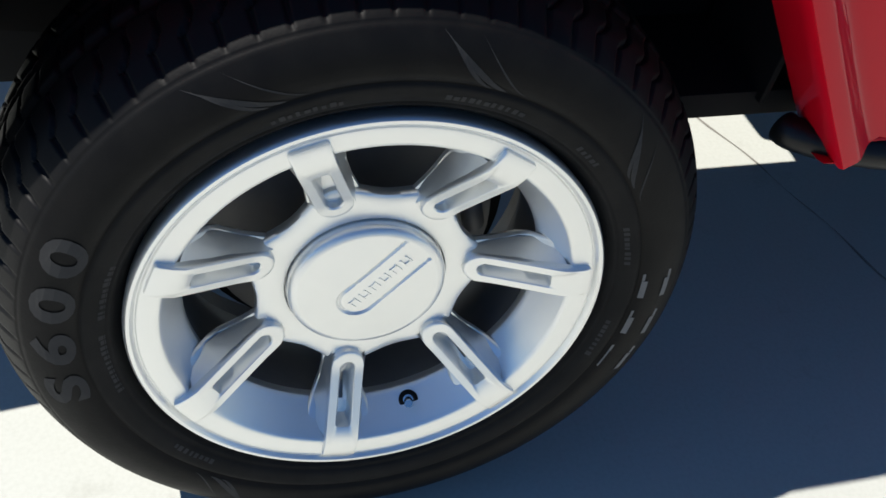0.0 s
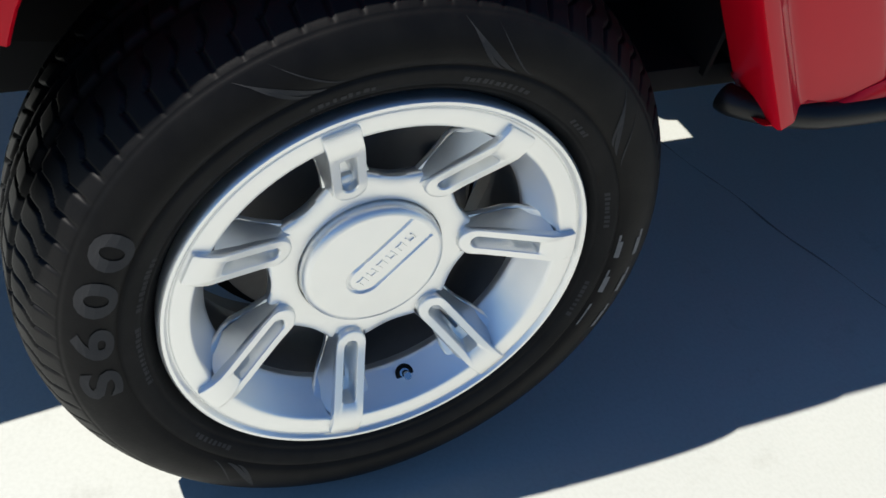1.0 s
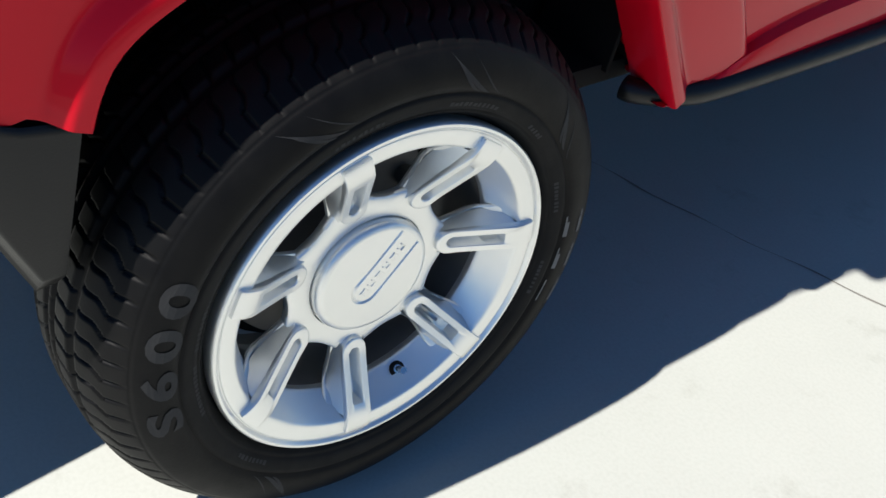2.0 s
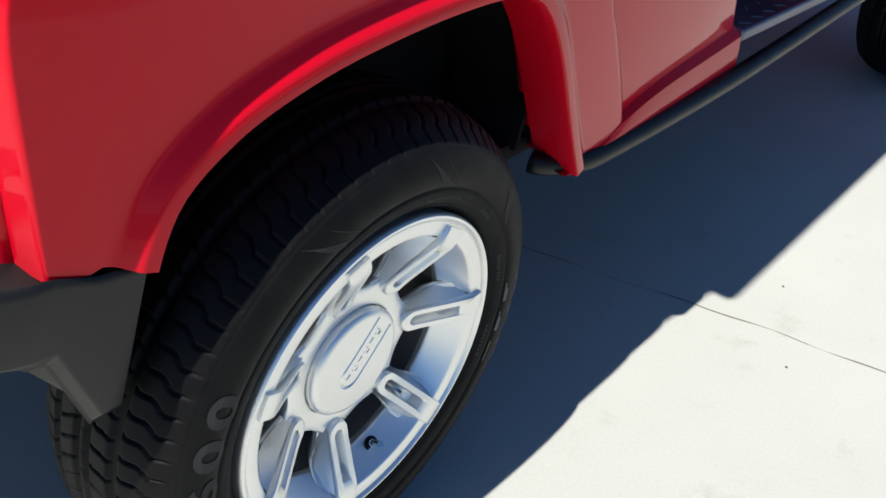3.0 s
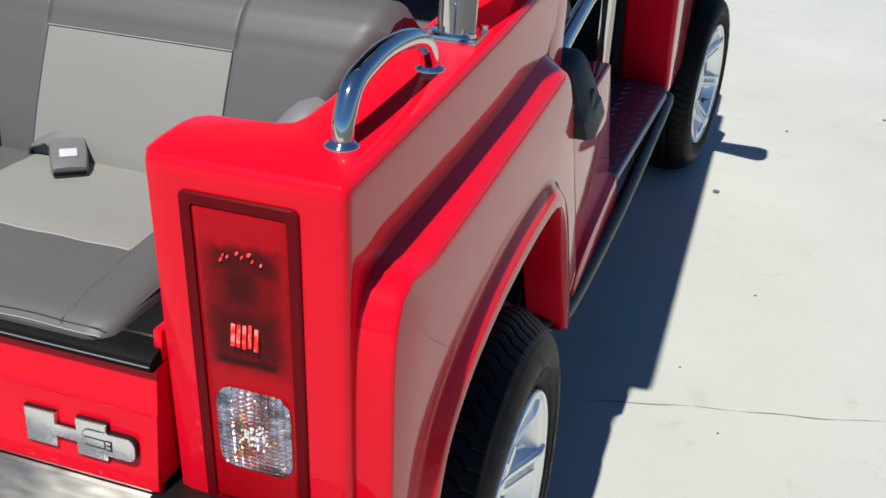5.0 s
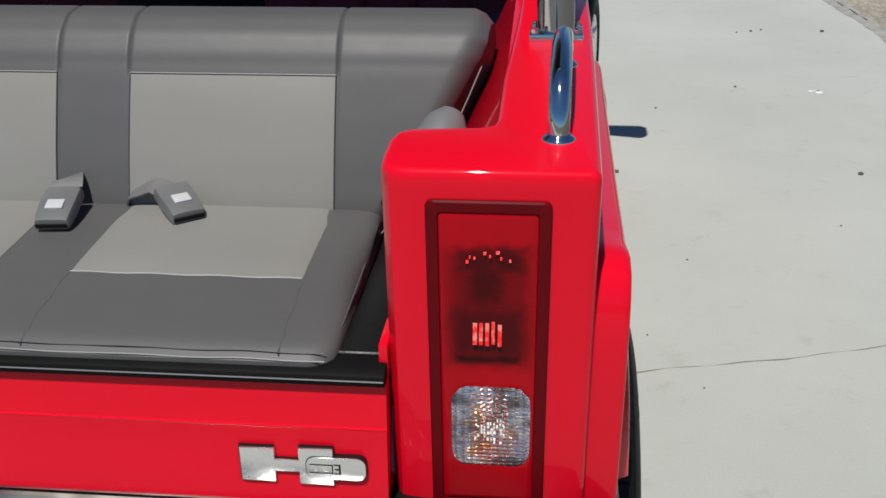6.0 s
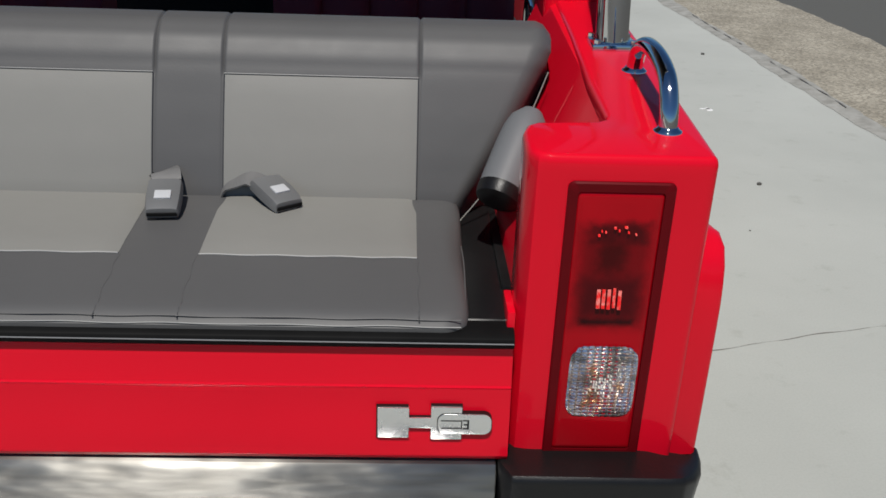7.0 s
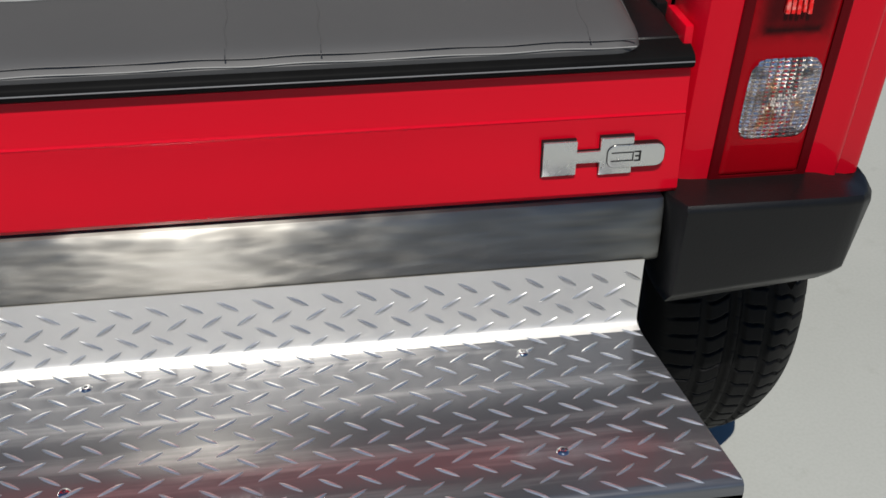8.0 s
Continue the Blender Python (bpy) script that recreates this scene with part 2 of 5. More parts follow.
def spline(points, per=8, loop=False):
    """A smooth line through the points."""
    pts = [Vector(p) for p in points]
    n = len(pts)
    out = []
    for i in range(n if loop else n - 1):
        p0, p1 = pts[i - 1] if i or loop else pts[0], pts[i]
        p2 = pts[(i + 1) % n]
        p3 = pts[(i + 2) % n] if loop or i + 2 < n else pts[-1]
        for k in range(per):
            t = k / per
            out.append(0.5 * (2 * p1 + (p2 - p0) * t + (2 * p0 - 5 * p1 + 4 * p2 - p3) * t * t + (3 * p1 - p0 - 3 * p2 + p3) * t ** 3))
    if not loop:
        out.append(pts[-1])
    return out


def even(points, count):
    """The same line with evenly spread points."""
    pts = [Vector(p) for p in points]
    run = [0.0]
    for a, b in zip(pts, pts[1:]):
        run.append(run[-1] + (b - a).length)
    out = []
    for i in range(count):
        s = run[-1] * i / (count - 1)
        k = max(j for j in range(len(pts) - 1) if run[j] <= s + 1e-9)
        f = (s - run[k]) / max(run[k + 1] - run[k], 1e-9)
        out.append(pts[k].lerp(pts[k + 1], min(f, 1)))
    return out


def tube(points, radius, segs=16, bm=None, caps=True):
    bm = bm or bmesh.new()
    pts = [Vector(p) for p in points]
    up = Vector((0.13, 0.21, 0.97))
    rows = []
    for i, p in enumerate(pts):
        d = (pts[min(i + 1, len(pts) - 1)] - pts[max(i - 1, 0)]).normalized()
        s = d.cross(up).normalized()
        u = s.cross(d)
        r = radius[i] if isinstance(radius, (list, tuple)) else radius
        rows.append([p + r * (math.cos(a) * s + math.sin(a) * u) for a in (2 * math.pi * k / segs for k in range(segs))])
    made = grid(bm, rows, True)
    if caps:
        bm.faces.new(made[0])
        bm.faces.new(made[-1])
    return bm


def rounded(w, h, r, per=5):
    """A rounded rectangle round the origin."""
    out = []
    for cx, cy, a0 in ((w / 2 - r, h / 2 - r, 0), (-w / 2 + r, h / 2 - r, 90), (-w / 2 + r, -h / 2 + r, 180), (w / 2 - r, -h / 2 + r, 270)):
        for k in range(per + 1):
            a = radians(a0 + 90 * k / per)
            out.append((cx + r * math.cos(a), cy + r * math.sin(a)))
    return out


# ---- ground ----
def kerb_x(y):
    """Where the concrete apron ends, and the pavement strip begins."""
    return 2.1 - 0.035 * y


bm = bmesh.new()
ys = [-9, -4, -1.75, -1, 0, 1, 2, 2.6, 3.2, 3.8, 4.4, 5, 5.6, 6.4, 7.5, 9, 12, 20, 40]
grid(bm, [[(x, y, 0) for x in (-30, -12, -6, -3, -1, 0.4, kerb_x(y))] for y in ys])
tagged(part("ground", bm, CONCRETE, smooth=False), "sunlit pale concrete apron with fine stains", kind="structure")
bm = bmesh.new()
grid(bm, [[(x, y, -0.03) for x in (-900, -30, 30, 900)] for y in (-900, -9, 40, 900)])
tagged(part("ground", bm, ASPHALT, smooth=False), "worn ground reaching the horizon", kind="structure")
def wander(y, k, size):
    """An uneven edge, running along y."""
    return size * (math.sin(2.1 * y + k) + 0.6 * math.sin(5.3 * y + 2 * k) + 0.4 * math.sin(13.7 * y + 3 * k) + 0.3 * math.sin(31 * y + k))


ys_fine = [-9, -5] + list(np.linspace(-4, 13, 240)) + [20, 40]
bm = bmesh.new()
grid(bm, [[(kerb_x(y) + a + w * wander(y, 1.0, 0.018), y, z) for a, z, w in ((0.012, -0.02, 0), (0.012, 0.004, 0), (0.03, 0.007, 0), (0.55, 0.012, 0), (1.06, 0.01, 1), (1.12, -0.02, 1))] for y in ys_fine])
tagged(part("pavement", bm, AGGREGATE, smooth=False), "tan exposed-aggregate pavement strip beside the apron", kind="structure")
bm = bmesh.new()
grid(bm, [[(kerb_x(y) + a, y, z) for a, z in ((0.9, -0.012), (1.2, -0.012), (3, -0.012), (30, -0.012))] for y in ys])
tagged(part("road", bm, ASPHALT, smooth=False), "dark worn asphalt road beyond the pavement", kind="structure")
# dirty margin of the apron, and a broken dark joint in it
bm = bmesh.new()
grid(bm, [[(kerb_x(y) - 0.05 + wander(y, 2.2, 0.012), y, 0.0016), (kerb_x(y), y, 0.0095), (kerb_x(y) + 0.055 + wander(y, 4.0, 0.015), y, 0.0135)] for y in np.linspace(-4, 13, 240)])
tagged(part("apron_margin", bm, MARGIN, smooth=False), "dirty grey margin along the edge of the apron", kind="structure")
bm = bmesh.new()
line_ = np.linspace(-3, 12, 420)
for y0, y1 in zip(line_, line_[1:]):
    if math.sin(3.3 * y0) + 0.7 * math.sin(7.9 * y0 + 1) < -0.2:
        continue
    quad = []
    for y, s in ((y0, -1), (y0, 1), (y1, 1), (y1, -1)):
        half = 0.003 + 0.0025 * math.sin(23 * y)
        quad.append(bm.verts.new((kerb_x(y) + 0.02 + wander(y, 5.0, 0.004) + s * half, y, 0.0165)))
    bm.faces.new(quad)
tagged(part("apron_joint", bm, JOINT), "broken dirt-filled joint along the apron's edge", kind="structure")


def crack_y(x):
    return 0.952 + 0.285 * x + 0.006 * math.sin(9 * x) + 0.003 * math.sin(31 * x + 1)


bm = bmesh.new()
xs = np.linspace(-1.9, kerb_x(1.2), 150)
rows = []
for w in (-1, 0, 1):
    rows.append([(x, crack_y(x) + w * (0.0013 + 0.0009 * math.sin(17 * x) + 0.0007 * math.sin(53 * x)), 0.0012 + 0.0004 * (w == 0)) for x in xs])
grid(bm, rows)
tagged(part("slab_joint", bm, JOINT), "thin dark crack across the concrete slab", kind="structure")


def pebble(x, y, size, mat, label):
    bm = bmesh.new()
    bmesh.ops.create_icosphere(bm, subdivisions=2, radius=1)
    for v in bm.verts:
        v.co *= 1 + 0.25 * noise.noise(v.co * 1.7 + Vector((x * 9, y * 7, 0)))
        v.co = Vector((v.co.x * size, v.co.y * size * 0.8, v.co.z * size * 0.55))
    low = min(v.co.z for v in bm.verts)
    for v in bm.verts:
        v.co.z -= low
    return tagged(part("pebble", bm, mat, at=pose(x, y, 0)), label, "stone", "pebbles on the apron")


pebble(0.163, 2.515, 0.012, STONE, "small dark stone lying on pale concrete")
for x, y, s in ((1.095, 2.55, 0.011), (1.57, 5.2, 0.013), (1.14, 5.19, 0.009), (1.21, 5.24, 0.007), (1.05, 5.16, 0.006), (0.83, 3.84, 0.007), (0.40, 3.43, 0.006), (0.34, 1.70, 0.004), (0.174, 1.194, 0.003), (0.29, 0.93, 0.003), (0.89, 2.02, 0.004)):
    pebble(x, y, s, STONE, "tiny dark stone lying on pale concrete")
bm = bmesh.new()
for k in range(5):
    a = random.uniform(0, 6.28)
    prism([(1.215 + 0.02 * math.cos(a) * k / 2 + 0.016 * math.cos(t) * random.uniform(0.5, 1.2), 3.79 + 0.02 * math.sin(a) * k / 2 + 0.012 * math.sin(t) * random.uniform(0.5, 1.2))
           for t in np.linspace(0, 5.6, 9)], xy, 0.0005, 0.0022, bm=bm)
tagged(part("splash_mark", bm, CHALK), "white splash mark on the concrete", "stain")

# ---- the vehicle ----
car = tagged(new("utility_vehicle"), "open red off-road style utility vehicle with rear-facing bench and silver wheels", "vehicle")
car.empty_display_size = 0.3
MID = -0.86  # its middle line


def mirror(ob):
    """The same part on the other side of the vehicle."""
    me = ob.data.copy()
    me.transform(Matrix.Translation((2 * MID, 0, 0)) @ Matrix.Diagonal((-1, 1, 1, 1)))
    me.flip_normals()
    twin = new(ob.name, me)
    twin.parent = ob.parent
    for m in ob.modifiers:
        if m.type == "SUBSURF":
            s = twin.modifiers.new(m.name, "SUBSURF")
            s.levels = s.render_levels = m.render_levels
    return twin


def soft(ob, level=2):
    s = ob.modifiers.new("soft", "SUBSURF")
    s.levels = s.render_levels = level
    return ob


# -- wheels --
R = 0.342
PITCHES = 78


def tread_cut(a, u):
    """Depth of the grooves at the angle a and across the tread at u (-1 outer .. 1 inner)."""
    cut = 0.0
    for g, w in ((-0.52, 0.05), (-0.06, 0.03), (0.14, 0.03), (0.58, 0.05)):
        cut = max(cut, 1 - max(0.0, (abs(u - g) - w) / 0.035))
    k = a / (2 * math.pi) * PITCHES
    if u < -0.52:
        f = k + 0.95 * math.sin(3.3 * (max(u, -1.0) + 0.55)) + 0.22 * math.sin(13 * (max(u, -1.0) + 0.5))
    elif u < 0.58:
        f = k + 0.75 * math.sin(2.6 * u + 0.9) + 0.16 * math.sin(11 * u)
    else:
        f = k - 0.5 * u
    lat = 1 - max(0.0, (abs(f % 1 - 0.5) - 0.03) / 0.065)
    if -0.03 < u < 0.11:
        lat *= 0.25
    return max(0.0, min(1.0, max(cut, lat)))


def tyre_mesh():
    segs = PITCHES * 16
    cosines = [(math.cos(2 * math.pi * i / segs), math.sin(2 * math.pi * i / segs)) for i in range(segs)]
    # outer side: bead, bead band, step, side, shoulder
    side = [(0.206, -0.03), (0.216, -0.02), (0.2245, -0.012), (0.228, -0.0045), (0.2335, 0.0018), (0.236, 0.0042), (0.2375, 0.003), (0.239, 0.0052), (0.2455, 0.0078), (0.253, 0.0096),
            (0.257, 0.0098), (0.2585, 0.008), (0.26, 0.0082), (0.2625, 0.0112), (0.27, 0.0128), (0.28, 0.0125), (0.288, 0.0108), (0.296, 0.0078), (0.303, 0.0042), (0.3062, 0.0022), (0.3070, 0.0004), (0.3085, 0.0)]
    tread = []
    for k in range(18):  # the shoulder, cut by the lugs
        f = (k + 0.5) / 18
        tread.append((-1.42 + 0.42 * f, 0.309 + 0.0165 * f, -0.0005 - 0.0215 * f ** 1.15))
    for k in range(73):
        u = -1 + 2 * k / 72
        x = -0.105 - 0.083 * u
        tread.append((u, R - 0.0165 * abs(u) ** 3.2, x))
    back = [(0.3225, -0.196), (0.31, -0.206), (0.28, -0.216), (0.25, -0.212), (0.225, -0.2)]
    verts, faces, mats = [], [], []
    for r, x in side:
        verts += [(x, r * c, r * s) for c, s in cosines]
    for u, r, x in tread:
        for i, (c, s) in enumerate(cosines):
            d = 0.0055 * tread_cut(2 * math.pi * i / segs, u) * min(1.0, max(0.12, (u + 1.44) / 0.3)) * (1 if u < 0.97 else 0.8)
            tx = 0.6 * d if u < -1.0 else 0.0
            verts.append((x - tx, (r - d + tx) * c, (r - d + tx) * s))
    for r, x in back:
        verts += [(x, r * c, r * s) for c, s in cosines]
    rows = len(side) + len(tread) + len(back)
    for j in range(rows - 1):
        for i in range(segs):
            k = (i + 1) % segs
            faces.append((j * segs + i, j * segs + k, (j + 1) * segs + k, (j + 1) * segs + i))
            mats.append(1 if j < 11 else 0)
    me = bpy.data.meshes.new("tyre")
    me.from_pydata(verts, [], faces)
    me.materials.append(RUBBER)
    me.materials.append(RUBBER_INNER)
    me.polygons.foreach_set("material_index", mats)
    me.polygons.foreach_set("use_smooth", [True] * len(faces))
    return me


def side_x(r):
    """How far the tyre's outer side stands out at the radius r."""
    return float(np.interp(r, [0.2335, 0.2455, 0.257, 0.262, 0.27, 0.28, 0.288, 0.296, 0.303, 0.3062], [0.0018, 0.0078, 0.0098, 0.0112, 0.0128, 0.0125, 0.0108, 0.0078, 0.0042, 0.0022]))


def on_side(bm, quads, lift=0.0008):
    """Thin raised pieces on the tyre's side from rings of (angle in degrees, r)."""
    for ring in quads:
        vs = [bm.verts.new((side_x(r) + lift, r * math.cos(radians(a)), r * math.sin(radians(a)))) for a, r in ring]
        bm.faces.new(vs)


def letter_on_side(ch, a, r0, height):
    """One raised character on the tyre's side, its top outwards."""
    bm = bmesh.new()
    cu = bpy.data.curves.new("letter", "FONT")
    cu.body, cu.size, cu.resolution_u, cu.offset = ch, height / 0.7, 4, 0.0016
    tmp = bpy.data.objects.new("letter", cu)
    me = bpy.data.meshes.new_from_object(tmp)
    xs = [v.co.x for v in me.vertices]
    mid = (min(xs) + max(xs)) / 2
    made = [bm.verts.new((0, 0, 0)) for _ in me.vertices]
    for v, w in zip(me.vertices, made):
        r = r0 + v.co.y
        ang = radians(a) - (v.co.x - mid) * 1.6 / r0
        w.co = (side_x(r) + 0.0009, r * math.cos(ang), r * math.sin(ang))
    for p in me.polygons:
        bm.faces.new([made[i] for i in p.vertices])
    bpy.data.objects.remove(tmp)
    return bm


def arc_bar(a0, a1, r0, r1, n=6):
    out = []
    for k in range(n):
        b0, b1 = a0 + (a1 - a0) * k / n, a0 + (a1 - a0) * (k + 1) / n
        out.append([(b0, r0), (b1, r0), (b1, r1), (b0, r1)])
    return out


def flame(a0, sweep, r0, r1, wide):
    """A curved tapering stroke."""
    out, n = [], 10
    for k in range(n):
        t0, t1 = k / n, (k + 1) / n
        pts = []
        for t, s in ((t0, -1), (t1, -1), (t1, 1), (t0, 1)):
            r = r0 + (r1 - r0) * t ** 1.6
            pts.append((a0 + sweep * t, r + s * wide * math.sin(math.pi * min(t + 0.04, 0.98)) / 2))
        out.append(pts)
    return out


def radial(r, a, x):
    """A point at the radius r, turned by a degrees from the spoke's line, in the plane of the wheel."""
    return Vector((x, r * math.cos(radians(a)), r * math.sin(radians(a))))


def spoke_bm(angle):
    """One spoke: a tapered base, and on it a long pad with a slot, hooked over the rim's lip."""
    bm = bmesh.new()
    ca, sa = math.cos(radians(angle)), math.sin(radians(angle))

    def put(x, s, w):  # along the spoke, across it
        return Vector((x, s * ca - w * sa, s * sa + w * ca))

    # the base: a thin web, wider towards the barrel
    rows = []
    for s, half, top in ((0.09, 0.0255, -0.0475), (0.112, 0.0235, -0.0475), (0.125, 0.0215, -0.0485), (0.14, 0.0215, -0.0485), (0.153, 0.0235, -0.047), (0.163, 0.027, -0.0405), (0.171, 0.031, -0.0295), (0.18, 0.033, -0.02)):
        rows.append([put(top - 0.012, s, -half + 0.004), put(top - 0.005, s, -half - 0.001), put(top - 0.001, s, -half), put(top, s, -half + 0.002), put(top, s, half - 0.002), put(top - 0.001, s, half), put(top - 0.005, s, half + 0.001), put(top - 0.012, s, half - 0.004)])
    grid(bm, rows)
    # walls of the pad, spreading to the web and the barrel
    for sgn in (-1, 1):
        grid(bm, [[put(-0.0485, 0.105, sgn * 0.0215), put(-0.0485, 0.145, sgn * 0.0215), put(-0.0395, 0.163, sgn * 0.0262), put(-0.0195, 0.1835, sgn * 0.0275)],
                  [put(-0.041, 0.1, sgn * 0.0173), put(-0.0245, 0.14, sgn * 0.0174), put(-0.0145, 0.16, sgn * 0.0175), put(-0.003, 0.188, sgn * 0.0176)]])

    # the pad: a ring of points round the outline, and one round the slot
    def outline(s0, s1, h0, h1, r):
        pts = []
        for k in range(9):  # rounded inner end
            t = radians(90 + 180 * k / 8)
            pts.append((s0 + h0 + h0 * math.cos(t), h0 * math.sin(t)))
        for k in range(1, 10):
            pts.append((s0 + h0 + (s1 - r - s0 - h0) * k / 9, -h0 - (h1 - h0) * k / 9))
        for k in range(1, 5):
            t = radians(-90 + 90 * k / 4)
            pts.append((s1 - r + r * math.cos(t), -h1 + r + r * math.sin(t)))
        for k in range(0, 5):
            t = radians(90 * k / 4)
            pts.append((s1 - r + r * math.cos(t), h1 - r + r * math.sin(t)))
        for k in range(8, 0, -1):
            pts.append((s0 + h0 + (s1 - r - s0 - h0) * k / 9, h0 + (h1 - h0) * k / 9))
        return pts

    def level(s):
        return float(np.interp(s, [0.09, 0.115, 0.15, 0.182, 0.19, 0.2, 0.213], [-0.0365, -0.0298, -0.0118, 0.0050, 0.0074, 0.0080, 0.0080]))

    out = outline(0.0945, 0.2092, 0.0168, 0.0172, 0.003)
    inn = outline(0.108, 0.173, 0.0073, 0.0076, 0.003)
    big = outline(0.0937, 0.2097, 0.0174, 0.0178, 0.0032)

    def ring(pts, drop):
        return [put(level(s) - drop, s, w) for s, w in pts]

    grid(bm, [[put(level(s) - (0.008 if s > 0.186 else 0.010), s, w) for s, w in big], [put(level(s) - (0.003 if s > 0.186 else 0.0038), s, w) for s, w in big],
              ring(out, 0.0007), *[[put(level(s), s, w) for s, w in ((o[0] + (q[0] - o[0]) * f, o[1] + (q[1] - o[1]) * f) for o, q in zip(out, inn))] for f in (0.06, 0.25, 0.45, 0.65, 0.88)], ring(inn, 0.0015),
              [put(level(s) - 0.022, s, w * 0.85) for s, w in inn], [put(level(s) - 0.03, s * 0.6 + 0.056, w * 0.3) for s, w in inn]], True)
    return bm


def build_wheel():
    bm = bmesh.new()
    # The deep barrel takes a dark tone for the shade behind the spokes.
    lathe(bm, [(0.201, -0.19), (0.203, -0.17), (0.188, -0.15), (0.178, -0.12), (0.176, -0.1), (0.176, -0.075), (0.174, -0.062), (0.172, -0.05)], 112, 1)
    lathe(bm, [(0.172, -0.05), (0.171, -0.043), (0.1715, -0.040), (0.174, -0.036), (0.179, -0.026), (0.1855, -0.0135), (0.1907, -0.0035), (0.1923, -0.0005), (0.194, 0.0010), (0.197, 0.0016), (0.203, 0.0022), (0.2095, 0.0029), (0.2122, 0.0025), (0.2135, 0.0010), (0.2145, 0.0010), (0.2155, 0.004), (0.218, 0.0064), (0.2212, 0.0064), (0.2232, 0.004), (0.224, 0.0), (0.221, -0.024), (0.21, -0.028)], 128)
    # the centre disc with its scalloped edge
    rows = []
    for f, x in ((0.02, -0.05), (0.077, -0.05), (0.0785, -0.046), (0.082, -0.0448), (0.108, -0.0455), (0.1155, -0.0462), (0.1185, -0.048), (0.12, -0.052), (0.1195, -0.058), (0.112, -0.062), (0.09, -0.064)):
        row = []
        for i in range(210):
            a = 360 * i / 210
            k = math.cos(radians((a - PHASE) * 7))
            r = f - (0.0145 * ((1 - k) / 2) ** 0.8 if f > 0.1 else 0)
            row.append((x + 0.004, r * math.cos(radians(a)), r * math.sin(radians(a))))
        rows.append(row)
    grid(bm, rows, True)
    hub = part("wheel", bm, (SILVER, WHEEL_DARK))
    parts = [("wheel", hub.data, "")]
    subs = []
    for k in range(7):
        subs.append(part("spoke", spoke_bm(PHASE + k * 360 / 7), SILVER, hub))
    # cap, with a U-shaped groove round a tongue that runs out to its edge
    bm = bmesh.new()
    ca, sa = math.cos(radians(46)), math.sin(radians(46))

    def onto(s, w, x):
        return (x + 0.007, s * ca - w * sa, s * sa + w * ca)

    def cap_x(s, w):
        r = math.hypot(s, w)
        x = -0.034 - 0.0012 * (r / 0.0672) ** 2
        d = (math.hypot(s + 0.015, w) if s < -0.015 else abs(w)) - 0.0165
        wide_ = 0.0034 - 0.0016 * min(1.0, max(0.0, (s + 0.03) / 0.04))
        t = min(1.0, max(0.0, 1 - abs(d - wide_ / 2) / (wide_ / 2 + 0.0006)))
        return x - 0.003 * t ** 0.7

    rows = [[(x + 0.007, r * math.cos(a), r * math.sin(a)) for a in np.linspace(0, 2 * math.pi, 240, endpoint=False)] for r, x in ((0.0765, -0.052), (0.0765, -0.043), (0.0752, -0.0395), (0.0725, -0.037), (0.069, -0.0355), (0.0676, -0.0352))]
    for k in range(80):
        r = 0.0672 * (1 - k / 80)
        rows.append([onto(r * math.cos(a - radians(46)), r * math.sin(a - radians(46)), cap_x(r * math.cos(a - radians(46)), r * math.sin(a - radians(46)))) for a in np.linspace(0, 2 * math.pi, 240, endpoint=False)])
    ring = grid(bm, rows, True)
    bm.faces.new(ring[-1])
    subs.append(part("hub_cap", bm, SILVER, hub))
    bm = bmesh.new()
    for k in range(6):
        s = -0.019 + 0.0135 * k
        for ds, dw, ls, lw in ((-0.0036, 0, 0.0015, 0.0095), (0.0036, 0, 0.0015, 0.0095), (0, 0.003 * (-1) ** k, 0.0072, 0.0018)):
            c = onto(s + ds, dw, -0.0335)
            prism([(s + ds - ls / 2, dw - lw / 2), (s + ds + ls / 2, dw - lw / 2), (s + ds + ls / 2, dw + lw / 2), (s + ds - ls / 2, dw + lw / 2)], lambda u, v, w: onto(u, v, w), -0.0345, -0.0332, bm=bm)
    subs.append(part("cap_relief", bm, SILVER, hub, "small raised bars on the cap"))
    # valve in its round hole
    av = -73.5
    bm = bmesh.new()
    base = radial(0.1785, av, -0.0275)
    d = Vector((0.75, -0.66 * math.cos(radians(av)), -0.66 * math.sin(radians(av)))).normalized()
    tube([base, base + d * 0.006, base + d * 0.0062, base + d * 0.016, base + d * 0.0162, base + d * 0.028], [0.0055, 0.0055, 0.0042, 0.004, 0.0046, 0.0044], 14, bm)
    subs.append(part("valve_stem", bm, CHROME, hub, "chromed tyre valve"))
    # A flat dark disc gives the shade inside the valve's hole.
    bm = bmesh.new()
    nrm = Vector((0.72, -0.69 * math.cos(radians(av)), -0.69 * math.sin(radians(av))))
    t1 = Vector((0, -math.sin(radians(av)), math.cos(radians(av))))
    t2 = nrm.cross(t1).normalized()
    c = radial(0.1787, av, -0.0262) + nrm * 0.0012
    bm.faces.new([bm.verts.new(c + 0.0105 * (math.cos(t) * t1 + 1.05 * math.sin(t) * t2)) for t in np.linspace(0, 2 * math.pi, 24, endpoint=False)])
    subs.append(part("valve_hole", bm, LINER, hub))
    # brake behind the spokes
    bm = bmesh.new()
    lathe(bm, [(0.03, -0.12), (0.145, -0.12), (0.147, -0.126), (0.147, -0.14), (0.03, -0.14)], 64)
    tube([(-0.11, 0.09, 0.07), (-0.105, 0.115, 0.04), (-0.11, 0.125, 0.0)], 0.012, 10, bm)
    subs.append(part("brake_disc", bm, WHEEL_DARK, hub))
    bm = bmesh.new()
    lathe(bm, [(0.165, -0.145), (0.02, -0.15)], 48)
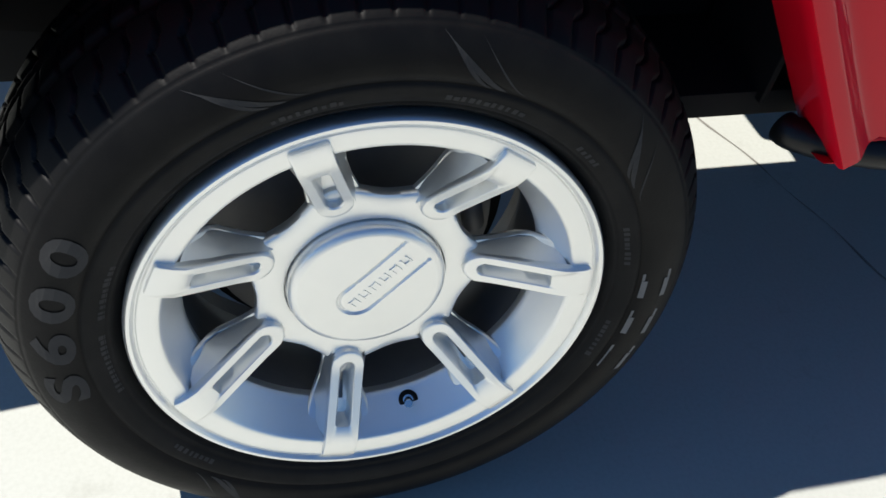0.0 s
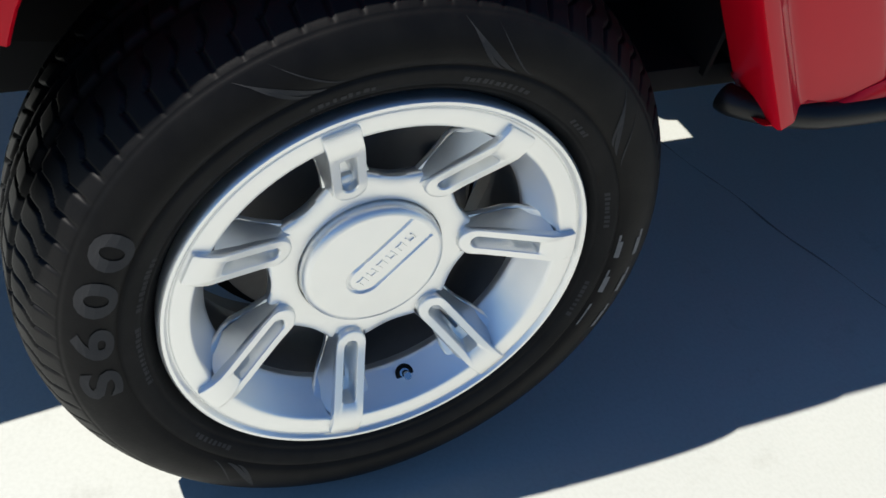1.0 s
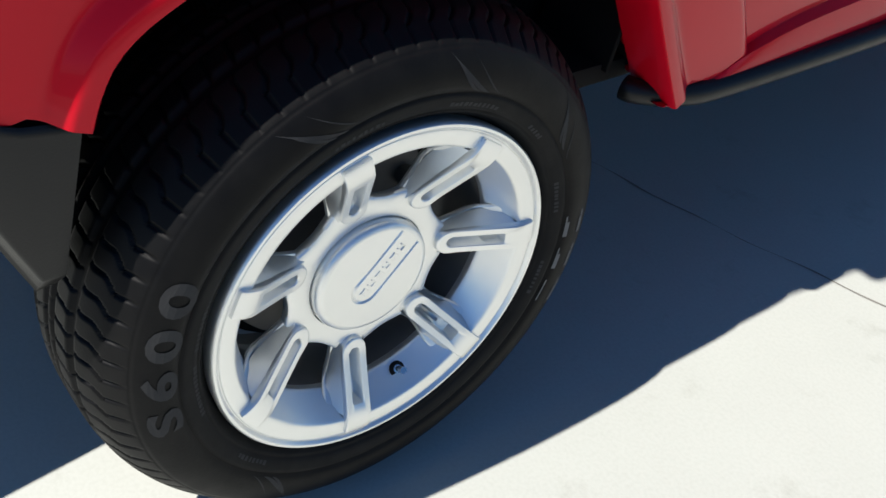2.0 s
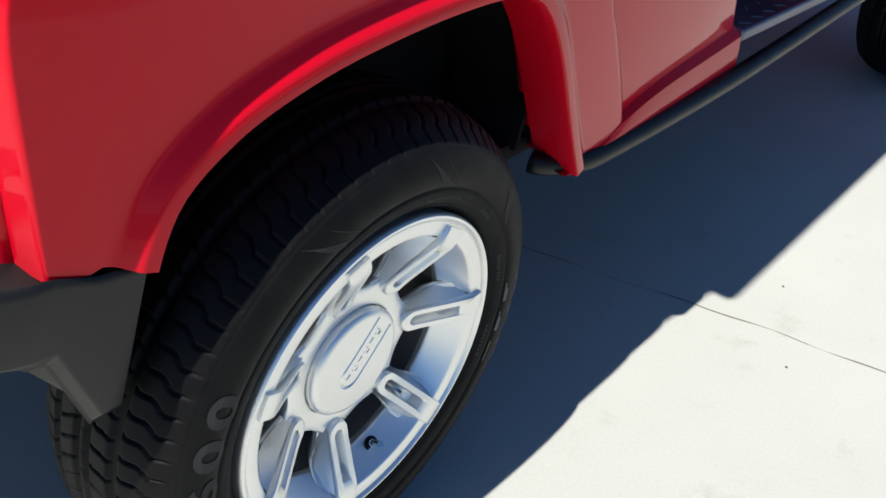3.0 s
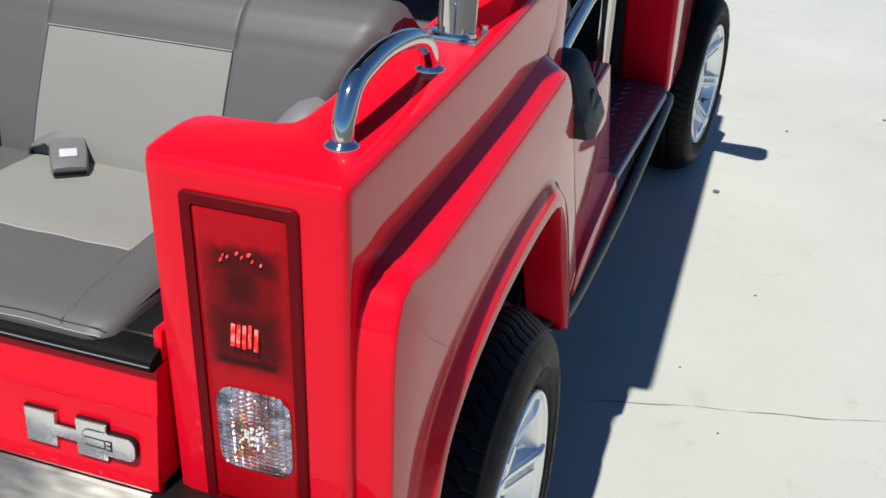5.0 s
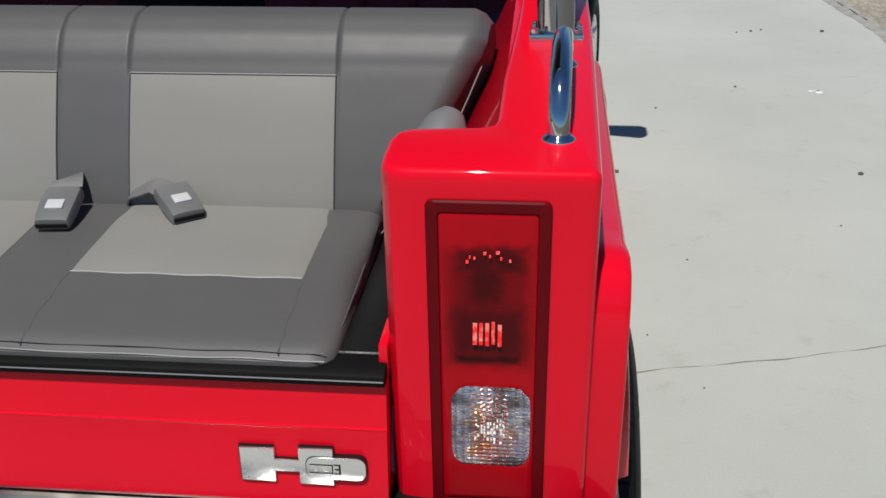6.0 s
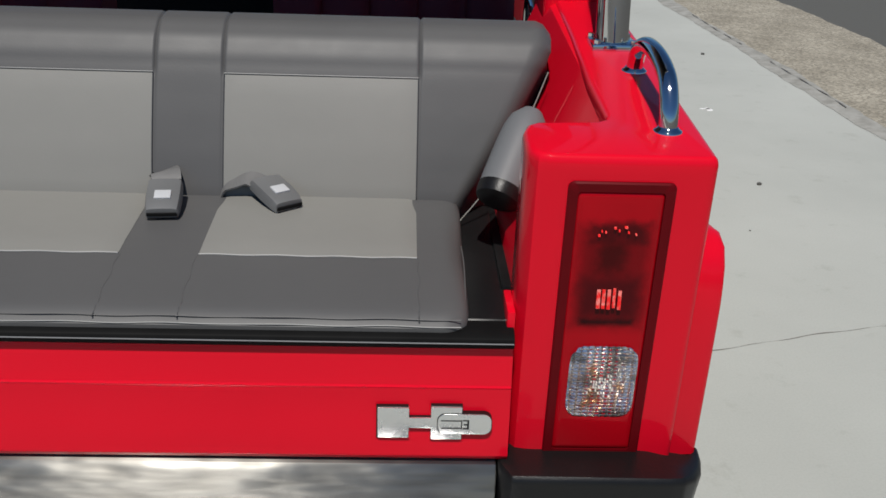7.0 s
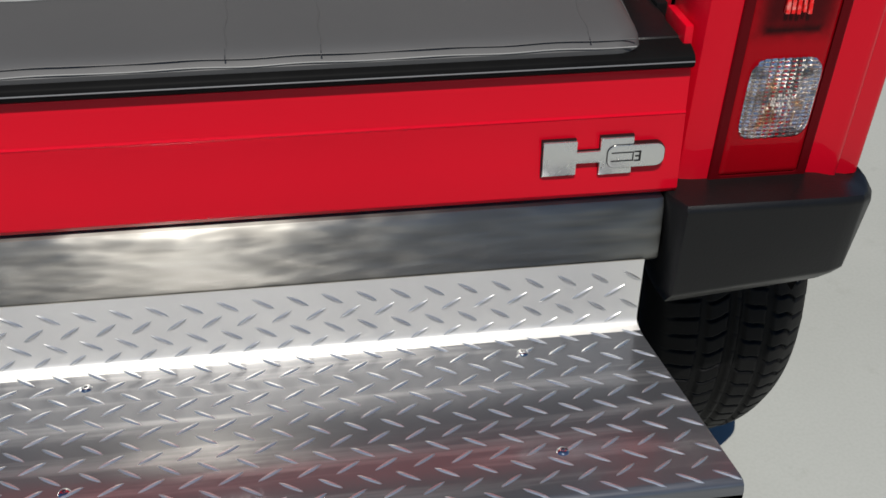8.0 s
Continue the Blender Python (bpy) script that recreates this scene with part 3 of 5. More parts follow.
    subs.append(part("brake_shield", bm, LINER, hub))
    # tyre, its characters and marks
    subs.append(placed("tyre", tyre_mesh(), hub, smooth=False))
    for k, ch in enumerate("S600"):
        subs.append(part("raised_letter", letter_on_side(ch, -171.0 - 10.9 * k, 0.264, 0.033), LETTER, hub, smooth=False))
    for k, a in enumerate((1.5, -9.5, -20.5)):  # a maker's mark, as plain bars
        bm = bmesh.new()
        for q in (arc_bar(a + 3.6, a + 1.6, 0.262, 0.292), arc_bar(a + 1.6, a - 3.4, 0.286, 0.292), arc_bar(a + 1.6, a - 3.4, 0.262, 0.268 if k < 2 else 0.264)):
            on_side(bm, q)
        subs.append(part("raised_mark", bm, LETTER_LIT, hub, smooth=False))
    bm = bmesh.new()
    for a in (108, 31, -128, 70):
        on_side(bm, flame(a, 13, 0.262, 0.303, 0.006), 0.0005)
        on_side(bm, flame(a + 3, 9, 0.262, 0.299, 0.0045), 0.0005)
        on_side(bm, flame(a - 4, 11, 0.263, 0.302, 0.002), 0.0005)
    rnd = random.Random(4)
    for a0, n_, r0 in ((112, 9, 0.2425), (80, 11, 0.243), (48, 5, 0.2425), (20, 8, 0.2425), (-10, 8, 0.2425), (172, 10, 0.238), (195, 12, 0.238), (-130, 8, 0.2425)):
        for k in range(n_):
            a = a0 - k * 1.55
            on_side(bm, arc_bar(a, a - rnd.uniform(0.7, 1.25), r0, r0 + rnd.choice((0.0045, 0.0055)), 2), 0.0006)
    subs.append(tagged(part("side_moulding", bm, LETTER, hub, smooth=False), kind="stuff"))
    return hub


PHASE = -98.1
wheel = build_wheel()
wheel.parent = car
wheel.matrix_basis = pose(0, 0, R)


def wheel_copy(m):
    made = {}
    for o in (wheel, *wheel.children_recursive):
        made[o] = o.copy()
        scene.collection.objects.link(made[o])
        made[o].parent = made.get(o.parent, car)
    made[wheel].matrix_basis = m
    return made[wheel]


FRONT = 2.735
wheel_copy(pose(0.055, FRONT, R, 38, 0, -7))
wheel_copy(pose(2 * MID, 0, R, 15, 0, 180))
wheel_copy(pose(2 * MID - 0.055, FRONT, R, 80, 0, 173))

# -- bed side with flare, tail block and lamp --
TOP = 1.042
REAR = -0.432
LEAN = 0.08  # the tail block overhangs a little towards its top


def top_z(y):
    return TOP + 0.045 * max(0.0, (y + 0.44)) / 0.5 * 0.9


# the top shelf and walls, seen from above: wide tail block, then a narrow rail
plan = [(-0.07, 0.33), (-0.067, 0.0), (-0.069, -0.2), (-0.072, -0.418), (-0.072, -0.425), (-0.0723, -0.4285), (-0.0734, -0.4318), (-0.0757, -0.4343), (-0.0788, -0.4355), (-0.083, -0.4358), (-0.11, -0.4358), (-0.236, -0.4358), (-0.246, REAR - 0.003), (-0.258, REAR), (-0.266, -0.42), (-0.268, -0.40),
        (-0.268, -0.368), (-0.263, -0.350), (-0.250, -0.340), (-0.22, -0.337), (-0.184, -0.334), (-0.174, -0.329), (-0.1705, -0.316), (-0.1695, -0.2), (-0.162, 0.0), (-0.158, 0.2), (-0.156, 0.33)]


def shrink(poly, d):
    """The outline moved inwards by d (points in clockwise order as given)."""
    out = []
    k = len(poly)
    for i, p in enumerate(poly):
        a, b = Vector(poly[i - 1]), Vector(poly[(i + 1) % k])
        t = (b - a).normalized()
        nrm = Vector((-t.y, t.x))
        out.append(tuple(Vector(p) + nrm * d))
    return out


area = sum(plan[i - 1][0] * plan[i][1] - plan[i][0] * plan[i - 1][1] for i in range(len(plan)))
SIGN = 1 if area > 0 else -1


def low_z(x, y):
    """The lower edge of the shell: down to the bumper at the tail, above the wheel elsewhere."""
    return 0.652 if y < -0.335 else 0.86 if x > -0.12 else 0.8


bm = bmesh.new()
rows = []
for d, dz in ((0.0, None), (0.0, -0.017), (0.0, -0.010), (0.0007, -0.0062), (0.0022, -0.0028), (0.0048, -0.0006), (0.0078, 0.0)):
    ring = shrink(plan, SIGN * d)
    rows.append([])
    for x, y in ring:
        z = low_z(x, y) if dz is None else top_z(y) + dz
        rows[-1].append((x - (0.012 if x > -0.12 and y > -0.335 else 0.0) * (dz is None), y - LEAN * (z - 0.80) * min(1.0, max(0.0, (-0.2 - y) / 0.2)), z))
rings = grid(bm, rows, True)
bm.faces.new(rings[-1])
bed = part("bed_side", bm, RED, car)
mirror(bed)

# flare: from the crease on the bed side, over the flat band, to the lip of the wheel opening
OUT = [(-0.414, 0.652), (-0.419, 0.72), (-0.426, 0.82), (-0.427, 0.877), (-0.418, 0.916), (-0.392, 0.936), (-0.34, 0.941), (-0.2, 0.95), (0.0, 0.966), (0.2, 0.98), (0.27, 0.984), (0.315, 0.975),
       (0.355, 0.944), (0.4, 0.885), (0.48, 0.77), (0.56, 0.65), (0.62, 0.55), (0.665, 0.46)]
RIM = [(-0.307, 0.634), (-0.298, 0.662), (-0.283, 0.690), (-0.262, 0.710), (-0.236, 0.726), (-0.203, 0.742), (-0.15, 0.758), (-0.087, 0.771), (0.0, 0.781), (0.08, 0.786), (0.16, 0.786), (0.215, 0.779),
       (0.262, 0.758), (0.305, 0.715), (0.345, 0.655), (0.39, 0.575), (0.43, 0.505), (0.462, 0.45)]
N = 72
outer = even(spline([(0, y, z + 0.008) for y, z in OUT], 6), N)
rim = even(spline([(0, *p) for p in RIM], 6), N)
ways = [(q - p).normalized() for p, q in zip(outer, rim)]
ways = [sum((ways[j] for j in range(max(0, i - 7), min(N, i + 8))), Vector()).normalized() for i in range(N)]
lifts = []
for i in range(N):
    run = rim[min(N - 1, i + 3)] - rim[max(0, i - 3)]
    up = Vector((0, -run.z, run.y)).normalized()
    lifts.append(up if up.dot(outer[i] - rim[i]) > 0 else -up)
rows = []
for kind, val, x in (("out", -0.002, -0.083), ("out", 0.0, -0.0805), ("out", 0.006, -0.075), ("out", 0.026, -0.0455), ("out", 0.03, -0.0415), ("out", 0.035, -0.0388), ("out", 0.041, -0.0377), ("out", 0.047, -0.0374), ("mid", 0.5, -0.0362), ("rim", 0.05, -0.0358), ("rim", 0.043, -0.0356),
                     ("rim", 0.039, -0.0346), ("rim", 0.035, -0.0322), ("rim", 0.0225, -0.0205), ("rim", 0.018, -0.0186), ("rim", 0.003, -0.0182), ("rim", 0.0, -0.022), ("rim", -0.001, -0.04), ("rim", -0.004, -0.085), ("rim", -0.004, -0.092)):
    row = []
    for a, b, way, lift in zip(outer, rim, ways, lifts):
        if kind == "out":
            leg = 0.3 + 0.7 * min(1.0, max(0.0, (a.y + 0.402) / 0.05)) if a.y < 0 else 1.0
            p = a + way * val * leg
        elif kind == "mid":
            p = a + (b - a) * val * 0.9
        else:
            p = b + lift * val
        row.append((x, p.y, p.z))
    rows.append(row)
bm = bmesh.new()
grid(bm, rows)
flare = part("wheel_flare", bm, RED, car, "raised glossy red wheel arch")
mirror(flare)

# cab corner and half-height side panel ahead of the rear wheel
bm = bmesh.new()
side = [(0.30, 0.97), (0.325, 1.25), (0.405, 1.25), (0.418, 0.93), (0.43, 0.845), (0.445, 0.815), (0.47, 0.802), (0.6, 0.805), (0.78, 0.812), (0.95, 0.820), (1.0, 0.66), (1.03, 0.55), (1.034, 0.49), (1.02, 0.47), (0.8, 0.47), (0.62, 0.47), (0.46, 0.47),
        (0.40, 0.6), (0.34, 0.72), (0.28, 0.78)]
prism(side, yz, -0.125, -0.056, 0.008, 3, bm)
for v in bm.verts:
    if v.co.x > -0.09:
        v.co.x -= 0.06 * (min(v.co.z, 0.9) - 0.6)
panel = part("side_panel", bm, RED, car, "low red side panel cut away for boarding")
mirror(panel)
# pressed sweep along the foot of the side panel
bm = bmesh.new()
low = [(0.50, 0.445), (0.56, 0.47), (0.64, 0.50), (0.74, 0.522), (0.86, 0.535), (0.97, 0.545), (1.035, 0.552)]
base = [(0.445, 0.452), (0.53, 0.45), (0.63, 0.448), (0.74, 0.446), (0.86, 0.446), (0.97, 0.447), (1.036, 0.452)]
a, b = even(spline([(0, *p) for p in low], 6), 40), even(spline([(0, *p) for p in base], 6), 40)
rows = []
for f, x in ((-0.06, -0.0595), (0.0, -0.056), (0.06, -0.045), (0.14, -0.036), (0.4, -0.032), (0.7, -0.03), (0.93, -0.03), (1.0, -0.036), (1.02, -0.06)):
    rows.append([(x, (p + (q - p) * f).y, (p + (q - p) * f).z) for p, q in zip(a, b)])
grid(bm, rows)
mirror(part("sill", bm, RED, car))
# foot of the flare's front leg
bm = bmesh.new()
prism([(0.452, 0.472), (0.458, 0.462), (0.52, 0.456), (0.66, 0.458), (0.668, 0.475)], yz, -0.12, -0.038, 0.006, 3, bm)
mirror(part("flare_foot", bm, RED, car))
# rocker tube along the side
bm = bmesh.new()
tube(spline([(-0.085, 0.43, 0.458), (-0.07, 0.44, 0.457), (-0.045, 0.5, 0.452), (-0.035, 0.6, 0.450), (-0.022, 1.0, 0.462), (-0.014, 1.5, 0.492), (-0.012, 1.82, 0.508), (-0.022, 1.865, 0.512), (-0.06, 1.88, 0.515)], 5), 0.0175, 20, bm)
mirror(part("rocker_tube", bm, BLACK, car, "black side rail under the sill"))

# wheel well and underside
bm = bmesh.new()
arc = [(-0.33, 0.5), (-0.33, 0.66), (-0.26, 0.74), (-0.1, 0.80), (0.15, 0.81), (0.27, 0.79), (0.36, 0.68), (0.43, 0.55), (0.45, 0.48)]
pts = even(spline([(0, *p) for p in arc], 5), 30)
grid(bm, [[(x, p.y, p.z) for p in pts] for x in (-0.082, -0.26, -0.262)])
grid(bm, [[(-0.262, p.y, p.z) for p in pts], [(-0.262, p.y * 0.4, 0.48) for p in pts]])
mirror(part("wheel_well", bm, LINER, car, "black inner wheel well"))
bm = bmesh.new()
prism([(0.405, 0.475), (0.425, 0.63), (0.432, 0.63), (0.412, 0.475)], yz, -0.24, -0.1, 0.002, 1, bm)
mirror(part("mud_flap", bm, LINER, car))
# Plain unseen slab, added to keep daylight out from below.
bm = block((-1.40, -0.36, 0.40), (-0.32, 0.16, 0.5), 0.01)
part("underbody", bm, LINER, car)
# Unseen slab added to shade the ground beside the tyre.
bm = block((-0.61, 0.1, 0.455), (-0.11, 0.64, 0.485), 0.005)
mirror(part("side_floor", bm, LINER, car))
bm = block((-1.40, 0.62, 0.44), (-0.13, 1.95, 0.5), 0.01)
part("cab_floor", bm, LINER, car)
bm = bmesh.new()
tube([(-1.6, 0, R), (-0.14, 0, R)], 0.035, 14, bm)
tube([(-0.42, -0.36, 0.43), (-0.42, 3.1, 0.43)], 0.035, 8, bm)
tube([(-1.30, -0.36, 0.43), (-1.30, 3.1, 0.43)], 0.035, 8, bm)
tube([(-1.6, FRONT, R), (-0.14, FRONT, R)], 0.035, 14, bm)
part("axle_frame", bm, LINER, car)


# tail lamp, let into the tail block
def framed(w0, h0, w1, h1, r0, r1, y0, y1, cx, cz):
    """A flat frame between two rounded rectangles, standing up in x and z."""
    bm = bmesh.new()
    a, b = rounded(w0, h0, r0), rounded(w1, h1, r1)
    grid(bm, [[(cx + u, y0, cz + v) for u, v in a], [(cx + u, y1, cz + v) for u, v in a], [(cx + u * 0.97, y1 - 0.0015, cz + v * 0.99) for u, v in a],
              [(cx + u, y1 - 0.001, cz + v) for u, v in b], [(cx + u, y0, cz + v) for u, v in b]], True)
    return bm


LX, LZ = -0.170, 0.841
lamp = part("tail_lamp", framed(0.112, 0.350, 0.0905, 0.328, 0.007, 0.004, REAR + 0.003, REAR - 0.0058, LX, LZ), GASKET, car, "long red tail lamp with a clear reversing lens")
# the one-piece red cover; its two dark bulb chambers are shade put into its colour
n = Nodes("red_lamp_cover").set(Roughness=0.3, Coat_Weight=1.0, Coat_Roughness=0.03, Coat_IOR=1.22, Specular_IOR_Level=0.03)
split = n.t.nodes.new("ShaderNodeSeparateXYZ")
n.t.links.new(n.co, split.inputs[0])


def calc(op, a, b=0.0):
    m = n.t.nodes.new("ShaderNodeMath")
    m.operation = op
    for sock, v in zip(m.inputs, (a, b)):
        if isinstance(v, (int, float)):
            sock.default_value = v
        else:
            n.t.links.new(v, sock)
    return m.outputs[0]


def chamber_shade(cx, cz, w, h, edge, wobble):
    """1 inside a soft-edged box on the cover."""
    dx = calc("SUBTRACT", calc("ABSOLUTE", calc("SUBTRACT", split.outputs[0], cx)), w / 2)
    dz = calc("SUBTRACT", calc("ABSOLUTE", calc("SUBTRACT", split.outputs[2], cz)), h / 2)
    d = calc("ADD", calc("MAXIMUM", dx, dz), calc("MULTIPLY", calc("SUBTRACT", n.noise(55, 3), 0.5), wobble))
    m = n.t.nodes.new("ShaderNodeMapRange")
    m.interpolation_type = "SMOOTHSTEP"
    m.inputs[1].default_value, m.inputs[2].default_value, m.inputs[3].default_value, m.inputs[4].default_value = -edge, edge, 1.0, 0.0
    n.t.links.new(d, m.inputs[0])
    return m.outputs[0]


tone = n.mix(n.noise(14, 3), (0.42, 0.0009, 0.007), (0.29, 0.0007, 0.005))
# Darker reds for the chambers' depth, and a shadow line below them.
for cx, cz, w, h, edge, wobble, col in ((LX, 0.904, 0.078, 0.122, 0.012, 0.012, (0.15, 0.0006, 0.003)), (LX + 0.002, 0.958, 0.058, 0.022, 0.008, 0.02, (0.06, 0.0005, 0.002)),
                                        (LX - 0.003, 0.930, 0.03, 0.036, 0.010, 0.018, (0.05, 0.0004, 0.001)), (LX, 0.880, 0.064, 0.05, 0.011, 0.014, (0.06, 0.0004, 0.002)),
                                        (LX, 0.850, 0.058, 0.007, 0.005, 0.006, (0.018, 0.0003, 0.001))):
    tone = n.mix(chamber_shade(cx, cz, w, h, edge, wobble), tone, col)
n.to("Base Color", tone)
LAMP_FACE = n.m
bm = bmesh.new()
a = rounded(0.0915, 0.329, 0.004)
ring = grid(bm, [[(LX + u, REAR - 0.002, LZ + v) for u, v in a], [(LX + u * 0.99, REAR - 0.0042, LZ + v * 0.996) for u, v in a], [(LX + u * 0.96, REAR - 0.0055, LZ + v * 0.987) for u, v in a], [(LX + u * 0.85, REAR - 0.0062, LZ + v * 0.96) for u, v in a]], True)
bm.faces.new(ring[-1])
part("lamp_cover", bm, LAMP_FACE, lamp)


def wedge(bm, x0, x1, z0, y, h=0.0066):
    """A small slanted prism, added to stand for one sun glint."""
    prism([(y + 0.002, z0), (y - 0.0025, z0), (y - 0.0024, z0 + 0.0006), (y + 0.002, z0 + h)], yz, x0, x1, 0, 1, bm)


# Sun glints on the lamp, put into a bright red with pale spots.
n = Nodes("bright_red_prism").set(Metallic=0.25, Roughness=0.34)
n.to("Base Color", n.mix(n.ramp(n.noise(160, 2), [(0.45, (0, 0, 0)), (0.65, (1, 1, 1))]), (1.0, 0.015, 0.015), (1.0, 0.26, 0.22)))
RED_GLINT = n.m
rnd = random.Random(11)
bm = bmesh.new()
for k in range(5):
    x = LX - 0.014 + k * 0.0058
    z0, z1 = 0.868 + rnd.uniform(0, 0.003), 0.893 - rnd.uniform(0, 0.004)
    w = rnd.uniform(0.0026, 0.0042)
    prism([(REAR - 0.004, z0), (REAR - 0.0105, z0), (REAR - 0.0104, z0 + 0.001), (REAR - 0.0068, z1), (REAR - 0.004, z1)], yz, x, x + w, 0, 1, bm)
part("prism_ribs", bm, RED_GLINT, lamp, "bright red ribs added as sun glints")
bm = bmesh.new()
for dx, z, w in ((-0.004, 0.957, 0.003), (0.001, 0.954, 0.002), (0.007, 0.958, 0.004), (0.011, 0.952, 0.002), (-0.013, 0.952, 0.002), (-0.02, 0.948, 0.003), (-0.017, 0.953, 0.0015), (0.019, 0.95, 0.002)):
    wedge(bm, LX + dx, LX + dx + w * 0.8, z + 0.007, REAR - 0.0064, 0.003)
part("prism_facets", bm, RED_GLINT, lamp)

# clear reversing lens: a faceted bright bowl under a smooth cover
CX, CZ, CW, CH = LX + 0.003, 0.772, 0.076, 0.094
bm = bmesh.new()
nu, nv = 30, 40
y = REAR - 0.0068
rows = []
for j in range(nv + 1):
    row = []
    for i in range(nu + 1):
        u, v = -1 + 2 * i / nu, -1 + 2 * j / nv
        k = 1 - 0.16 * (abs(u) ** 6) * (abs(v) ** 6)
        facet = 0.0011 * ((i % 3) == 1) + 0.0011 * ((j % 2) == 1)
        row.append((CX + u * CW / 2 * k, y + 0.0012 * (1 - u * u) - facet - rnd.uniform(0, 0.0004), CZ + v * CH / 2 * k))
    rows.append(row)
grid(bm, rows)
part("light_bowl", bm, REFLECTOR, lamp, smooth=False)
bm = bmesh.new()
rows = []
for j in range(25):
    row = []
    for i in range(21):
        u, v = -1 + i / 10, -1 + j / 12
        k = 1 - 0.16 * (abs(u) ** 6) * (abs(v) ** 6)
        row.append((CX + u * CW / 2 * 1.02 * k, y - 0.002 - 0.0045 * (1 - abs(u) ** 4) ** 0.5 * (1 - abs(v) ** 4) ** 0.5, CZ + v * CH / 2 * 1.02 * k))
    rows.append(row)
grid(bm, rows)
clear = part("lens", bm, LENS_CLEAR, lamp, "clear lens over a bright faceted bowl")
clear.visible_shadow = False
# White bits added for the glints round the bulb.
bm = bmesh.new()
for i in range(10):
    for j in range(8):
        if rnd.random() < 0.12 + 0.11 * math.hypot(i - 4.5, j - 3):
            continue
        x = CX - 0.016 + i * 0.0031 + rnd.uniform(-0.0004, 0.0004)
        wedge(bm, x, x + rnd.uniform(0.0012, 0.0024), 0.754 + j * 0.0038 + rnd.uniform(-0.0005, 0.0005), REAR - 0.0074, rnd.uniform(0.0022, 0.0034))
n = Nodes("bulb_prism").set(Base_Color=(0.95, 0.92, 0.88, 1), Metallic=0.8, Roughness=0.34)
part("bulb_prism", bm, n.m, lamp)

lamp.matrix_basis = pose(0, REAR - 0.004, 0.80) @ pose(0, 0, 0, math.degrees(math.atan(LEAN))) @ pose(0, 0.004 - REAR, -0.80)

# bumper end
bm = bmesh.new()
plan_b = [(-0.279, -0.40), (-0.279, -0.455), (-0.266, -0.483), (-0.088, -0.485), (-0.068, -0.480), (-0.052, -0.467), (-0.040, -0.447), (-0.033, -0.42), (-0.031, -0.40), (-0.0305, -0.36), (-0.029, -0.31), (-0.13, -0.31), (-0.13, -0.40)]


def bumper_top(x, y):
    """The top falls towards the outer corner and the flank."""
    z = 0.674 - 0.012 * min(1.0, max(0.0, (x + 0.075) / 0.04))
    return z if y < -0.395 else z - 0.022 * min(1, (y + 0.395) / 0.05)


def bumper_foot(x, y):
    """The lower edge rises outwards across the tail and drops along the flank."""
    return 0.531 + 0.026 * (x + 0.279) / 0.248 if y < -0.395 else 0.462


def drawn_in(x, y, d):
    return x + (-d if x > -0.06 else 0.4 * d if x < -0.27 else 0.0), y + (d if y < -0.44 else 0.0)


rings = []
for d, level in ((0.026, 0), (0.008, 1), (0.0, 2), (0.004, 3)):
    ring_ = []
    for x, y in plan_b:
        z = (bumper_foot(x, y), bumper_foot(x, y) + 0.021, bumper_top(x, y) - 0.007, bumper_top(x, y))[level]
        x, y = drawn_in(x, y, d)
        ring_.append(bm.verts.new((x, y - (0.17 * (0.65 - z) if y > -0.35 else 0.0), z)))
    rings.append(ring_)
f = [bm.faces.new(rings[0][::-1]), bm.faces.new(rings[-1])]
for lo, hi in zip(rings, rings[1:]):
    for i in range(len(lo)):
        f.append(bm.faces.new((lo[i], lo[(i + 1) % len(lo)], hi[(i + 1) % len(lo)], hi[i])))
bmesh.ops.recalc_face_normals(bm, faces=f)
bmesh.ops.bevel(bm, geom=[e for e in bm.edges if e.calc_face_angle(0) > 0.5], offset=0.003, segments=2, profile=0.6, affect="EDGES", clamp_overlap=True)
mirror(part("bumper_end", bm, BLACK, car, "black moulded plastic bumper corner"))

# tailgate, its top trim, the bar under it
GX0, GX1 = 2 * MID + 0.2688, -0.2688
GY = -0.445
bm = bmesh.new()
prof = [(-0.40, 0.676), (GY - 0.001, 0.674), (GY - 0.005, 0.680), (GY - 0.002, 0.72), (GY + 0.0012, 0.7645), (GY + 0.0003, 0.7657), (GY + 0.0022, 0.768), (GY + 0.0045, 0.80), (GY + 0.006, 0.818), (-0.40, 0.822)]
prism(prof, yz, GX0, GX1, 0.0015, 2, bm)
gate = part("tailgate", bm, RED, car, "red tailgate with a fold line")
bm = bmesh.new()
prof = [(-0.398, 0.818), (GY + 0.0005, 0.8155), (GY - 0.0035, 0.8185), (GY - 0.0045, 0.824), (GY - 0.002, 0.829), (GY + 0.003, 0.832), (GY + 0.012, 0.835), (-0.42, 0.836), (-0.398, 0.836)]
prism(prof, yz, GX0, GX1, 0.0015, 2, bm)
part("top_trim", bm, TRIM, gate, "black rubber trim along the gate")
bm = bmesh.new()
prism([(GY - 0.0046, 0.8232), (GY - 0.0054, 0.824), (GY - 0.0048, 0.8248), (GY + 0.002, 0.8245)], yz, GX0, GX1 - 0.001, 0, 1, bm)
part("trim_bead", bm, PAD_GREY, gate, "thin pale bead on the trim")

# the badge: block letters' plate and a rounded plate, as plain shapes
bm = bmesh.new()
BX, BZ, BY = -0.3476, 0.7245, GY - 0.003
